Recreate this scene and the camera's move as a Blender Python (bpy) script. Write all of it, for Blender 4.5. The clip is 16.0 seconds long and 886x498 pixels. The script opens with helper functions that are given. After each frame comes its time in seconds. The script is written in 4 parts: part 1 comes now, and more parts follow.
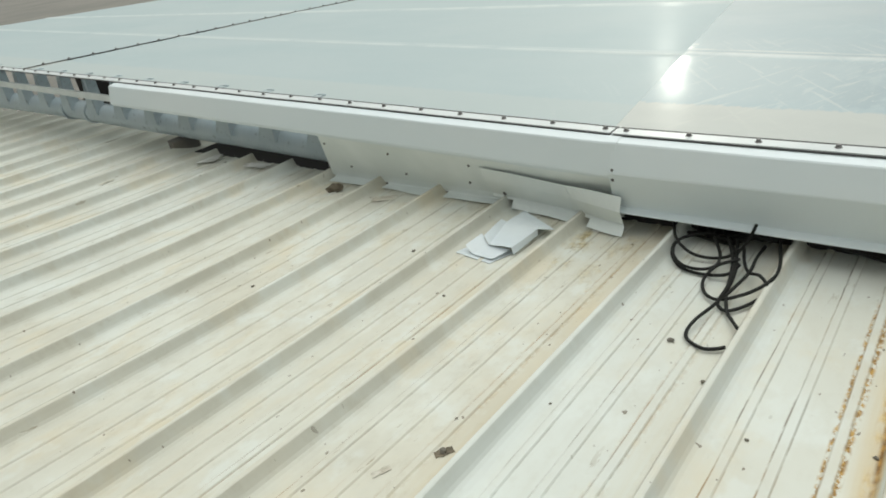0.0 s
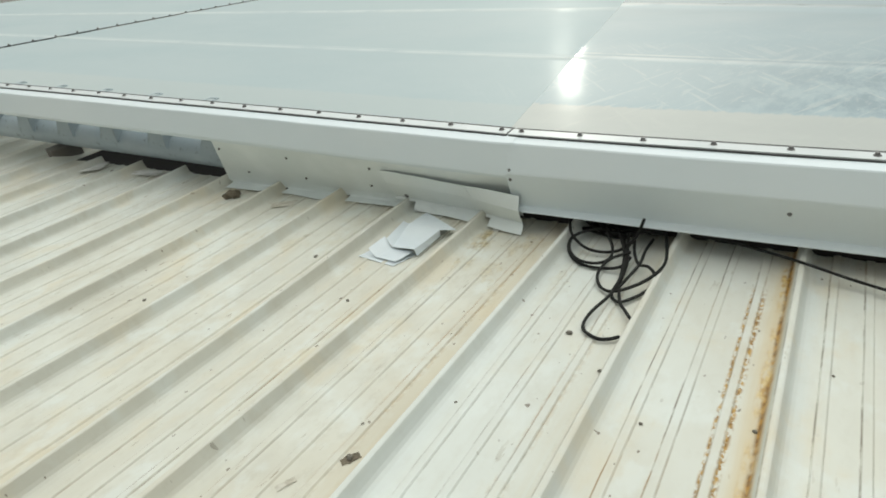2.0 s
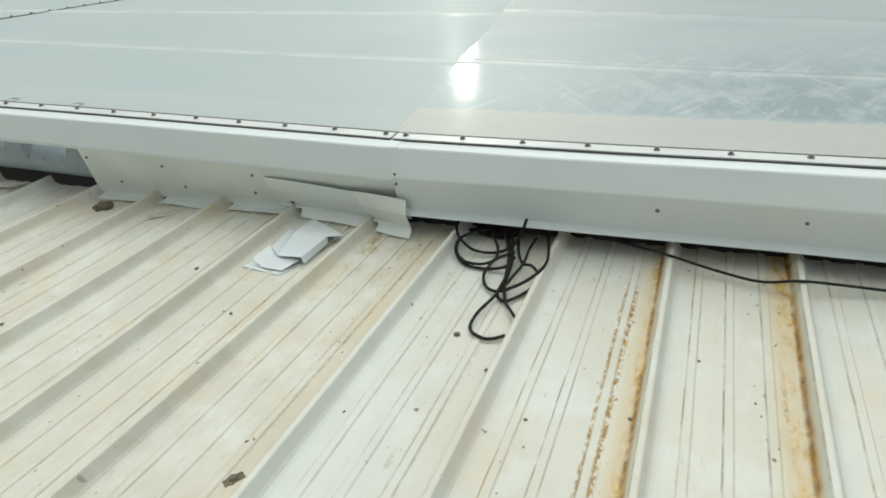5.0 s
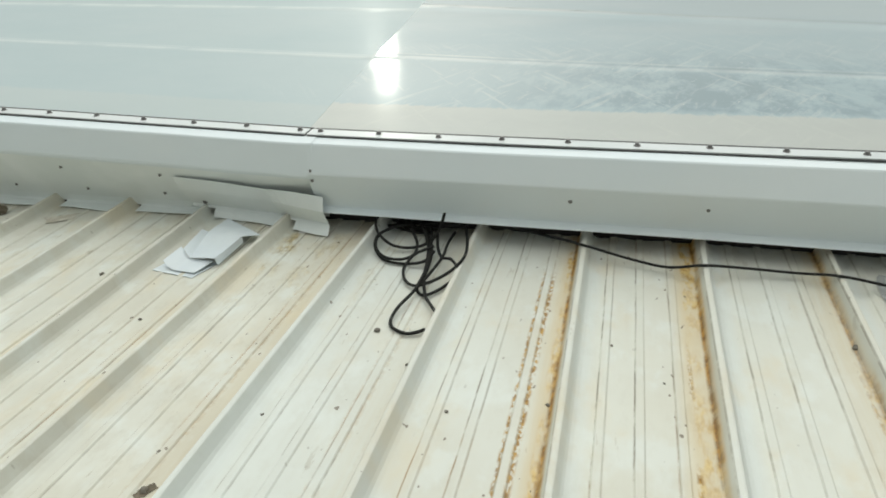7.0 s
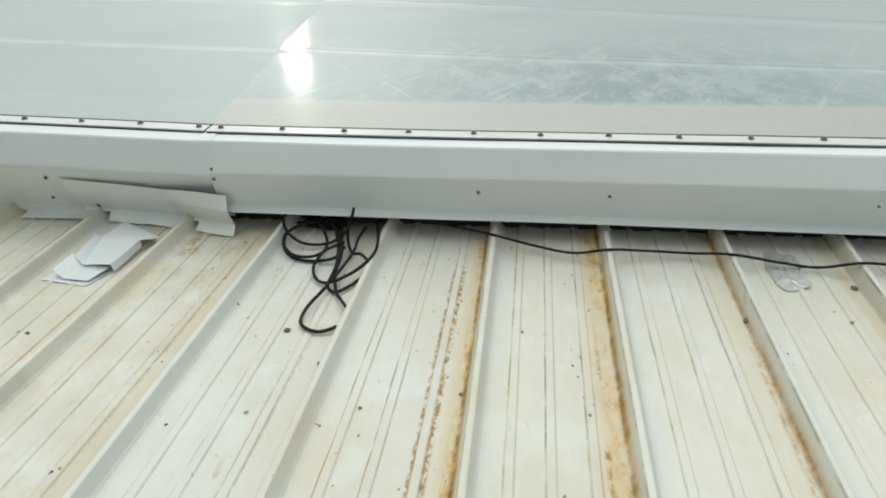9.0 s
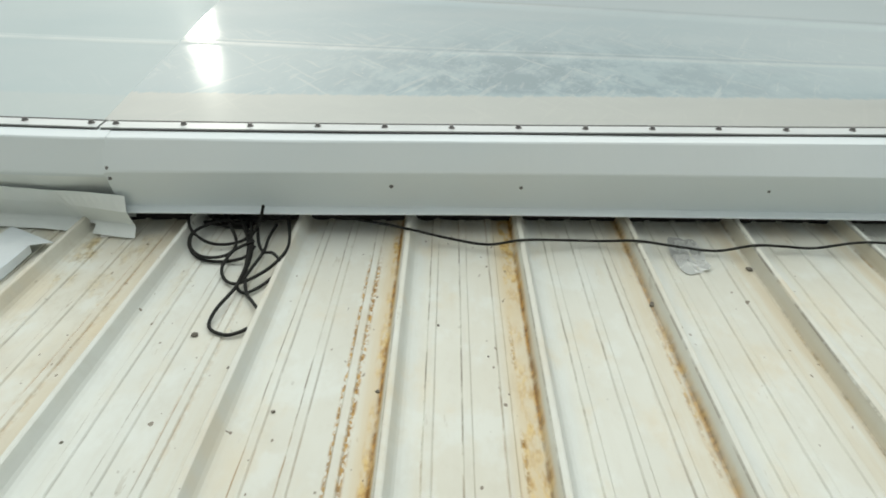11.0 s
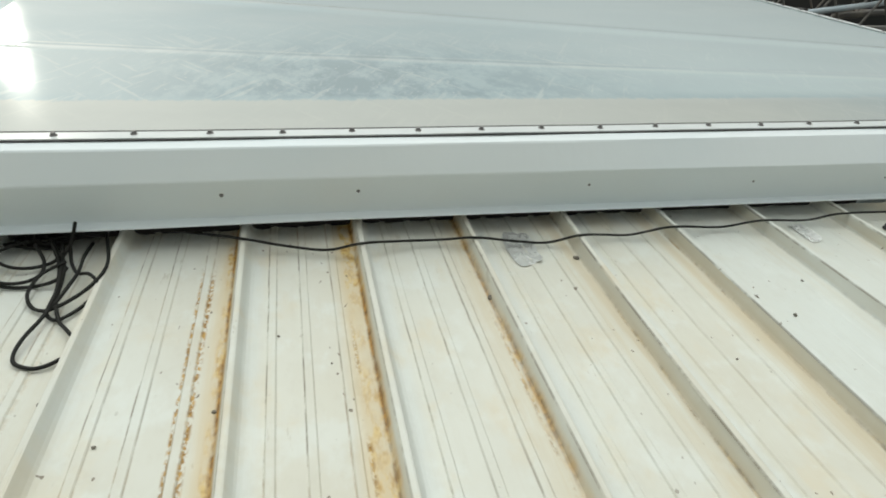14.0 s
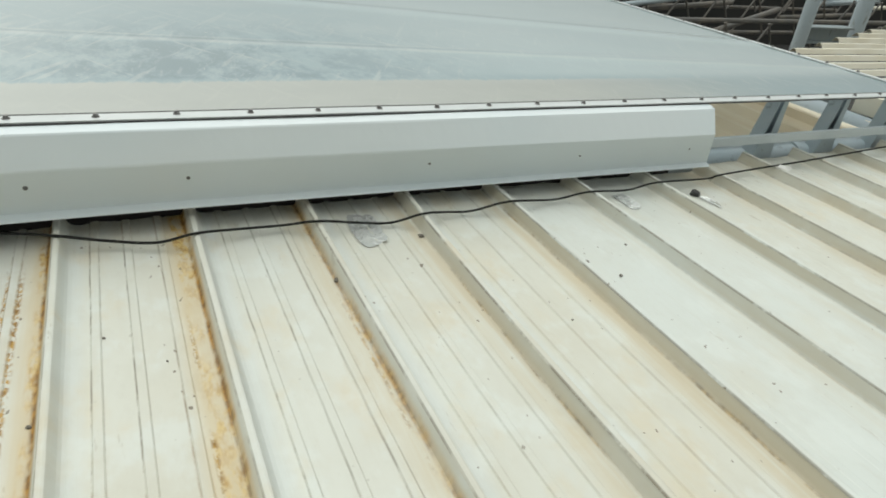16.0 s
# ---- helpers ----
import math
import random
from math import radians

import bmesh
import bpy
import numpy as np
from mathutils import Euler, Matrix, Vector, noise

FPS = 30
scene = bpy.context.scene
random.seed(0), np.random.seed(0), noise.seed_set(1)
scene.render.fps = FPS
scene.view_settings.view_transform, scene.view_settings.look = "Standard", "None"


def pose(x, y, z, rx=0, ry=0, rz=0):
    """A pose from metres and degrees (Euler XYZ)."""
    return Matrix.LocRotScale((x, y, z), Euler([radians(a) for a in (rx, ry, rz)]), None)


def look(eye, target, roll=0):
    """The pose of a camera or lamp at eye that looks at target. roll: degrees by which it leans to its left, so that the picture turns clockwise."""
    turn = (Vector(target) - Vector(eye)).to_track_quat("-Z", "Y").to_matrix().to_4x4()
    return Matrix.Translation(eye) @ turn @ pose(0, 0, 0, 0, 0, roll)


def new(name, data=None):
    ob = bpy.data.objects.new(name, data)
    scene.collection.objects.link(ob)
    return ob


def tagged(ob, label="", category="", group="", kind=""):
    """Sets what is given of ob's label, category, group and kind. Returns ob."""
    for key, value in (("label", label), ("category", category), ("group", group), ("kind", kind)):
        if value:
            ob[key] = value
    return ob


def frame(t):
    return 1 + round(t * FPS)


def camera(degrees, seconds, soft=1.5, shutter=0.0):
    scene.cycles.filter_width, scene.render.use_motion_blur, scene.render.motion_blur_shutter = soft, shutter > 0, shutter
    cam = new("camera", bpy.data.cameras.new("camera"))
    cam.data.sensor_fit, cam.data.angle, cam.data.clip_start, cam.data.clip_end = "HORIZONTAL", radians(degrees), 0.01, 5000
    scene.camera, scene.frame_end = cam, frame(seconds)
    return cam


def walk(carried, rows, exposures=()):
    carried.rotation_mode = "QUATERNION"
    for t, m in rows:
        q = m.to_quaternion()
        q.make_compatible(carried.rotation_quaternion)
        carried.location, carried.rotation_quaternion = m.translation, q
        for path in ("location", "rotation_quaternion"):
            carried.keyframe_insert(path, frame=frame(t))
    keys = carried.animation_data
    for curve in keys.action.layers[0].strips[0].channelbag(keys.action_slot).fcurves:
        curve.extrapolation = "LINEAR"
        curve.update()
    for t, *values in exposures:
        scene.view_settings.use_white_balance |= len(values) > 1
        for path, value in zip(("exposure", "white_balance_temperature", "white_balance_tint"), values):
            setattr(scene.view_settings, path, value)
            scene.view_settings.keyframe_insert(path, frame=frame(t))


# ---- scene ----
cam = camera(68.4, 16.0, soft=1.8)
PATH = [
    (0, (1.178, -2.221, 1.237), (-0.008, -0.895, 0.325), -10.1),
    (0.5, (1.183, -2.222, 1.238), (0.053, -0.849, 0.321), -9.5),
    (1, (1.197, -2.214, 1.234), (0.128, -0.803, 0.303), -9.2),
    (1.5, (1.2, -2.212, 1.232), (0.176, -0.77, 0.298), -8.7),
    (2, (1.197, -2.205, 1.226), (0.238, -0.724, 0.285), -8.1),
    (2.5, (1.202, -2.195, 1.227), (0.266, -0.697, 0.29), -7.6),
    (3, (1.217, -2.185, 1.226), (0.332, -0.665, 0.274), -7.3),
    (3.5, (1.226, -2.186, 1.225), (0.421, -0.622, 0.272), -6.6),
    (4, (1.226, -2.183, 1.225), (0.447, -0.609, 0.269), -6.3),
    (6.5, (1.263, -2.165, 1.213), (0.751, -0.499, 0.233), -4.2),
    (7, (1.265, -2.165, 1.212), (0.79, -0.493, 0.223), -3.8),
    (7.5, (1.274, -2.162, 1.211), (0.879, -0.475, 0.212), -3.3),
    (8, (1.281, -2.16, 1.206), (0.949, -0.465, 0.198), -2.7),
    (8.5, (1.291, -2.157, 1.207), (0.988, -0.464, 0.186), -2.5),
    (9, (1.298, -2.153, 1.197), (1.061, -0.443, 0.186), -2.2),
    (11.5, (1.341, -2.133, 1.192), (1.393, -0.423, 0.157), 0.4),
    (12, (1.356, -2.133, 1.198), (1.474, -0.424, 0.167), 0.9),
    (12.5, (1.358, -2.127, 1.214), (1.572, -0.436, 0.167), 2.1),
    (13, (1.368, -2.133, 1.197), (1.663, -0.438, 0.176), 2.8),
    (13.5, (1.369, -2.133, 1.186), (1.712, -0.444, 0.17), 3.1),
    (14, (1.377, -2.134, 1.179), (1.813, -0.461, 0.174), 3.8),
    (14.5, (1.39, -2.139, 1.173), (1.877, -0.485, 0.16), 4.4),
    (15, (1.403, -2.137, 1.188), (2.002, -0.517, 0.179), 5.7),
    (15.5, (1.406, -2.144, 1.168), (2.134, -0.571, 0.171), 6.7),
    (16, (1.41, -2.15, 1.146), (2.26, -0.634, 0.154), 7.6),
]
walk(cam, [(t, look(eye, target, roll)) for t, eye, target, roll in PATH],
     exposures=((0, 0.71, 6980, 3), (16, 0.71, 6980, 3)))

# ---- world, sun ----
SUN_WAY = Vector((-0.324, 0.925, 0.186)).normalized()
world = bpy.data.worlds.new("sky")
scene.world = world
world.use_nodes = True
wn = world.node_tree.nodes
sky = wn.new("ShaderNodeTexSky")
sky.sky_type = "NISHITA"
sky.sun_disc = False
# the roof is pitched: its plane, which is level here, rises away from the camera by PITCH degrees
PITCH = 16.0
true_way = Matrix.Rotation(radians(PITCH), 3, "X") @ SUN_WAY
sky.sun_elevation = math.asin(true_way.z)
sky.sun_rotation = math.atan2(true_way.x, true_way.y)
sky.air_density, sky.dust_density, sky.ozone_density = 1.0, 0.35, 1.0
up = wn.new("ShaderNodeTexCoord")
level = wn.new("ShaderNodeMapping")
level.vector_type = "POINT"
level.inputs["Rotation"].default_value = (radians(PITCH), 0, 0)
world.node_tree.links.new(up.outputs["Generated"], level.inputs["Vector"])
world.node_tree.links.new(level.outputs[0], sky.inputs["Vector"])
# thin overcast: the vault brightens towards its top
height = wn.new("ShaderNodeSeparateXYZ")
world.node_tree.links.new(level.outputs[0], height.inputs[0])
bow = wn.new("ShaderNodeMath")
bow.operation = "POWER"
bow.use_clamp = True
bow.inputs[1].default_value = 3.5
world.node_tree.links.new(height.outputs["Z"], bow.inputs[0])
vault = wn.new("ShaderNodeMapRange")
for i, v in enumerate((0.0, 1.0, 0.36, 7.5), 1):
    vault.inputs[i].default_value = v
world.node_tree.links.new(bow.outputs[0], vault.inputs[0])
veil = wn.new("ShaderNodeVectorMath")
veil.operation = "SCALE"
grey = wn.new("ShaderNodeRGBToBW")
world.node_tree.links.new(sky.outputs[0], grey.inputs[0])
cloud = wn.new("ShaderNodeMix")
cloud.data_type = "RGBA"
cloud.inputs[0].default_value = 0.92
world.node_tree.links.new(sky.outputs[0], cloud.inputs[6])
even = wn.new("ShaderNodeMath")
even.operation = "POWER"
even.inputs[1].default_value = 0.7
world.node_tree.links.new(grey.outputs[0], even.inputs[0])
lift = wn.new("ShaderNodeMath")
lift.operation = "MULTIPLY"
lift.inputs[1].default_value = 1.35
world.node_tree.links.new(even.outputs[0], lift.inputs[0])
world.node_tree.links.new(lift.outputs[0], cloud.inputs[7])
world.node_tree.links.new(cloud.outputs[2], veil.inputs[0])
world.node_tree.links.new(vault.outputs[0], veil.inputs["Scale"])
world.node_tree.links.new(veil.outputs[0], wn["Background"].inputs[0])
wn["Background"].inputs[1].default_value = 0.15
sun = new("sun", bpy.data.lights.new("sun", "SUN"))
sun.data.energy, sun.data.angle, sun.data.color = 0.085, radians(1.6), (1.0, 0.98, 0.94)
sun.matrix_world = look(SUN_WAY * 30, (0, 0, 0))


# ---- materials ----
class Nodes:
    """A node material with short calls for arithmetic on values."""

    def __init__(self, name, rough=0.5, metal=0.0):
        self.mat = bpy.data.materials.new(name)
        self.mat.use_nodes = True
        self.tree = self.mat.node_tree
        self.bsdf = self.tree.nodes["Principled BSDF"]
        self.bsdf.inputs["Roughness"].default_value = rough
        self.bsdf.inputs["Metallic"].default_value = metal
        self.coord = self.tree.nodes.new("ShaderNodeTexCoord").outputs["Object"]

    def put(self, socket, value):
        if isinstance(value, bpy.types.NodeSocket):
            self.tree.links.new(value, socket)
        else:
            socket.default_value = value

    def do(self, op, a, b=0.0, c=0.0):
        n = self.tree.nodes.new("ShaderNodeMath")
        n.operation = op
        for i, v in enumerate((a, b, c)):
            self.put(n.inputs[i], v)
        return n.outputs[0]

    def step(self, v, lo, hi, a=0.0, b=1.0):
        n = self.tree.nodes.new("ShaderNodeMapRange")
        n.interpolation_type = "SMOOTHSTEP"
        for i, x in enumerate((v, lo, hi, a, b)):
            self.put(n.inputs[i], x)
        return n.outputs[0]

    def peak(self, v, centre, width):
        """1 at centre, 0 from width away."""
        return self.step(self.do("ABSOLUTE", self.do("SUBTRACT", v, centre)), 0.0, width, 1.0, 0.0)

    def mul(self, *values):
        out = values[0]
        for v in values[1:]:
            out = self.do("MULTIPLY", out, v)
        return out

    def top(self, *values):
        out = values[0]
        for v in values[1:]:
            out = self.do("MAXIMUM", out, v)
        return out

    def noise(self, scale, detail=3.0, stretch=(1, 1, 1), shift=None, rough=0.55):
        m = self.tree.nodes.new("ShaderNodeMapping")
        m.inputs["Scale"].default_value = stretch
        self.put(m.inputs["Vector"], self.coord)
        if shift is not None:
            self.put(m.inputs["Location"], shift)
        n = self.tree.nodes.new("ShaderNodeTexNoise")
        n.inputs["Scale"].default_value, n.inputs["Detail"].default_value = scale, detail
        n.inputs["Roughness"].default_value = rough
        self.tree.links.new(m.outputs[0], n.inputs["Vector"])
        return n.outputs[0]

    def axes(self):
        n = self.tree.nodes.new("ShaderNodeSeparateXYZ")
        self.tree.links.new(self.coord, n.inputs[0])
        return n.outputs

    def random_shift(self, amount=37.0):
        r = self.tree.nodes.new("ShaderNodeObjectInfo").outputs["Random"]
        n = self.tree.nodes.new("ShaderNodeCombineXYZ")
        for i, f in enumerate((amount, amount * 1.7, amount * 0.6)):
            self.put(n.inputs[i], self.mul(r, f))
        return n.outputs[0]

    def prop(self, name):
        n = self.tree.nodes.new("ShaderNodeAttribute")
        n.attribute_type, n.attribute_name = "OBJECT", name
        return n.outputs["Fac"]

    def mix(self, fac, a, b):
        n = self.tree.nodes.new("ShaderNodeMix")
        n.data_type = "RGBA"
        self.put(n.inputs[0], fac)
        for i, v in ((6, a), (7, b)):
            self.put(n.inputs[i], v if isinstance(v, bpy.types.NodeSocket) else (*v, 1.0))
        return n.outputs[2]

    def done(self, colour, rough=None, bump=None, strength=0.2, distance=0.002):
        self.put(self.bsdf.inputs["Base Color"], colour if isinstance(colour, bpy.types.NodeSocket) else (*colour, 1.0))
        if rough is not None:
            self.put(self.bsdf.inputs["Roughness"], rough)
        if bump is not None:
            n = self.tree.nodes.new("ShaderNodeBump")
            n.inputs["Strength"].default_value, n.inputs["Distance"].default_value = strength, distance
            self.tree.links.new(bump, n.inputs["Height"])
            self.tree.links.new(n.outputs[0], self.bsdf.inputs["Normal"])
        return self.mat


def roof_material():
    """Cream pre-painted steel with dirt in the swages and rust along the seams; u runs across one sheet of 0.4 m."""
    n = Nodes("cream_roof_paint")
    n.coord = n.coord.node.outputs["UV"]
    u, v, _ = n.axes()
    sh = n.random_shift()
    rust, stain, dirt, smear = n.prop("rust"), n.prop("stain"), n.prop("dirt"), n.prop("smear")
    cloud = n.noise(2.2, 4, (1, 0.7, 1), sh)
    streak = n.noise(9.0, 4, (3.0, 0.16, 1), sh)
    fine = n.noise(75.0, 3, (1, 0.5, 1), sh)
    speck = n.noise(42.0, 2, (1, 0.45, 1), sh)
    wob = n.mul(n.do("SUBTRACT", n.noise(5.0, 2, (0.2, 1, 1), sh), 0.5), 0.010)
    uw = n.do("ADD", u, wob)
    # chalky paint, cooler on the sheets that have stayed clean
    cool = n.prop("clean")
    base = n.mix(n.step(cloud, 0.36, 0.66), n.mix(cool, (0.619, 0.627, 0.562), (0.607, 0.648, 0.619)), n.mix(cool, (0.586, 0.574, 0.492), (0.594, 0.619, 0.578)))
    base = n.mix(n.mul(n.step(streak, 0.52, 0.74), 0.16), base, (0.525, 0.500, 0.426))
    # rain keeps the strip beside the seam pale
    base = n.mix(n.mul(n.step(uw, 0.085, 0.045), n.step(u, 0.0, 0.02), n.step(smear, 0.15, 0.6, 0.7, 0.15)), base, (0.607, 0.648, 0.627))
    # a dull film of dirt in soft patches, heavier on some sheets
    film = n.step(n.noise(4.2, 5, (1, 0.7, 1), sh, 0.6), 0.38, 0.66)
    base = n.mix(n.mul(film, n.do("MULTIPLY_ADD", smear, 0.42, 0.04)), base, (0.459, 0.447, 0.381))
    warm = n.mul(n.step(n.noise(5.0, 4, (1, 0.6, 1), n.random_shift(61.0), 0.6), 0.50, 0.72), n.step(cool, 0.2, 1.0, 0.55, 0.18))
    base = n.mix(warm, base, (0.611, 0.545, 0.402))
    pale = n.mul(n.step(n.noise(7.0, 4, (1, 0.7, 1), sh, 0.6), 0.50, 0.66), 0.5)
    base = n.mix(pale, base, (0.648, 0.689, 0.660))
    # fine mottling and a few short dashes of settled dirt
    mottle = n.noise(26.0, 5, (1, 0.55, 1), sh, 0.7)
    base = n.mix(n.mul(n.step(mottle, 0.50, 0.70), n.do("MULTIPLY_ADD", smear, 0.22, 0.05)), base, (0.410, 0.377, 0.295))
    dash = n.mul(n.step(n.noise(15.0, 4, (2.4, 0.42, 1), n.random_shift(83.0), 0.62), 0.655, 0.70), n.step(n.noise(3.2, 3, (1, 1, 1), n.random_shift(19.0)), 0.46, 0.60))
    base = n.mix(n.mul(dash, n.do("MULTIPLY_ADD", smear, 0.65, 0.15)), base, (0.27, 0.225, 0.15))
    # yellowed strip beside the next seam
    yellow = n.mul(n.step(uw, 0.26, 0.365), n.step(u, 0.388, 0.377), n.step(streak, 0.28, 0.6), stain)
    base = n.mix(n.mul(yellow, 0.7), base, (0.525, 0.447, 0.303))
    # thin dirt lines along the swages
    lines = n.top(n.peak(uw, 0.0855, 0.0042), n.mul(n.peak(u, 0.1105, 0.0032), 0.45), n.peak(uw, 0.1815, 0.0042),
                  n.mul(n.peak(u, 0.2065, 0.0032), 0.45), n.mul(n.peak(uw, 0.2815, 0.0045), 0.9), n.mul(n.peak(u, 0.3080, 0.0036), 0.7))
    broken = n.mul(n.step(n.noise(7.0, 6, (2.0, 0.9, 1), sh, 0.75), 0.38, 0.58), n.step(n.noise(2.4, 3, (4.0, 1, 1), sh), 0.36, 0.58, 0.3, 1.0))
    base = n.mix(n.mul(lines, broken, dirt), base, n.mix(n.step(cloud, 0.46, 0.64), (0.20, 0.175, 0.135), (0.33, 0.215, 0.105)))
    # mustard-coloured mould in patches near the upper end of a sheet
    mould = n.mul(n.prop("mould"), n.step(v, -0.75, -0.30), n.step(v, -0.03, -0.10), n.step(n.noise(14.0, 5, (1, 0.5, 1), sh, 0.7), 0.46, 0.62),
                  n.top(n.peak(uw, 0.085, 0.075), n.mul(n.peak(uw, 0.25, 0.10), 0.6)))
    base = n.mix(n.mul(mould, 0.8), base, n.mix(n.step(fine, 0.42, 0.58), (0.30, 0.22, 0.08), (0.52, 0.42, 0.20)))
    # rust: a band beside the foot of the seam from the depth "reach" on, speckled rows on the last swage
    reach, rows = n.prop("reach"), n.prop("rows")
    below = n.step(v, -0.16, -0.34)
    patchy = n.step(n.noise(2.6, 4, (0.6, 1, 1), sh), 0.34, 0.56)
    inside = n.do("SUBTRACT", uw, reach)
    stop = n.step(u, 0.386, 0.378)
    base = n.mix(n.mul(n.step(inside, -0.045, 0.010), n.step(cloud, 0.25, 0.6), stop, rust, 0.60), base, (0.590, 0.492, 0.307))
    band = n.mul(n.step(inside, -0.006, 0.008), stop, n.step(speck, 0.36, 0.62), patchy)
    base = n.mix(n.mul(band, rust, 0.85), base, n.mix(n.step(fine, 0.4, 0.62), (0.43, 0.245, 0.050), (0.61, 0.44, 0.155)))
    grain = n.step(n.noise(70.0, 4, (1, 0.6, 1), sh, 0.65), 0.42, 0.56)
    rim = n.mul(n.peak(inside, 0.0, 0.010), n.step(v, -0.45, -0.80), grain, n.step(n.noise(5.0, 3, (0.4, 1, 1), sh), 0.36, 0.54))
    row = n.mul(n.top(n.peak(uw, 0.2790, 0.0080), n.peak(uw, 0.3110, 0.0120)), grain, n.step(n.noise(3.0, 4, (0.5, 1, 1), sh), 0.30, 0.48), below, n.step(v, -2.0, -0.9, 0.45, 1.0))
    base = n.mix(n.top(n.mul(row, rows), n.mul(rim, rust, n.do("SUBTRACT", 1.0, rows))), base, n.mix(n.step(fine, 0.4, 0.6), (0.24, 0.125, 0.020), (0.44, 0.26, 0.055)))
    foot = n.mul(n.peak(uw, 0.3725, 0.0105), n.step(n.noise(4.0, 5, (1, 1, 1), sh, 0.65), 0.36, 0.54))
    base = n.mix(n.mul(n.peak(uw, 0.3735, 0.006), broken, stain, 0.75), base, n.mix(n.step(fine, 0.4, 0.6), (0.15, 0.105, 0.05), (0.40, 0.29, 0.135)))
    base = n.mix(n.mul(foot, rust, 0.95), base,
                 n.mix(n.step(fine, 0.4, 0.6), (0.19, 0.090, 0.014), (0.41, 0.215, 0.036)))
    # dark specks everywhere, chips on the seam
    dots = n.mul(n.step(n.noise(50.0, 1, (1, 0.7, 1), sh), 0.745, 0.775), n.step(cloud, 0.40, 0.56))
    base = n.mix(n.mul(dots, 0.8), base, (0.15, 0.12, 0.085))
    worn = n.mul(n.top(n.peak(u, -0.010, 0.005), n.mul(n.peak(u, 0.0115, 0.006), n.prop("crest"))), n.step(n.noise(9.0, 5, (1.0, 0.7, 1), sh, 0.7), 0.38, 0.54))
    base = n.mix(n.mul(worn, n.do("MULTIPLY_ADD", n.prop("crest"), 0.35, 0.4)), base, (0.20, 0.175, 0.13))
    # the side that faces the next seam is painted dull brown for its shade
    flank_shade = n.mul(n.step(u, 0.376, 0.380), n.prop("crest"))
    base = n.mix(n.mul(flank_shade, n.step(streak, 0.25, 0.6, 0.35, 0.8)), base, (0.47, 0.43, 0.32))
    rough = n.step(cloud, 0.3, 0.7, 0.50, 0.66)
    n.bsdf.inputs["Specular IOR Level"].default_value = 0.35
    return n.done(base, rough, n.do("ADD", fine, n.mul(speck, 0.6)), 0.10, 0.001)


def paint(name, a, b, rough=0.45, metal=0.0, scale=3.0, stretch=(1, 1, 1), speck=None, bump=0.08):
    """Painted or bare metal: two tones in soft clouds, fine grain, optional darker spots."""
    n = Nodes(name, rough, metal)
    cloud = n.noise(scale, 4, stretch)
    fine = n.noise(scale * 28, 3)
    col = n.mix(n.step(cloud, 0.35, 0.68), a, b)
    if speck:
        col = n.mix(n.mul(n.step(n.noise(scale * 9, 4, stretch), 0.60, 0.70), 0.8), col, speck)
    return n.done(col, n.step(cloud, 0.3, 0.7, rough - 0.07, rough + 0.1), fine, bump, 0.001)


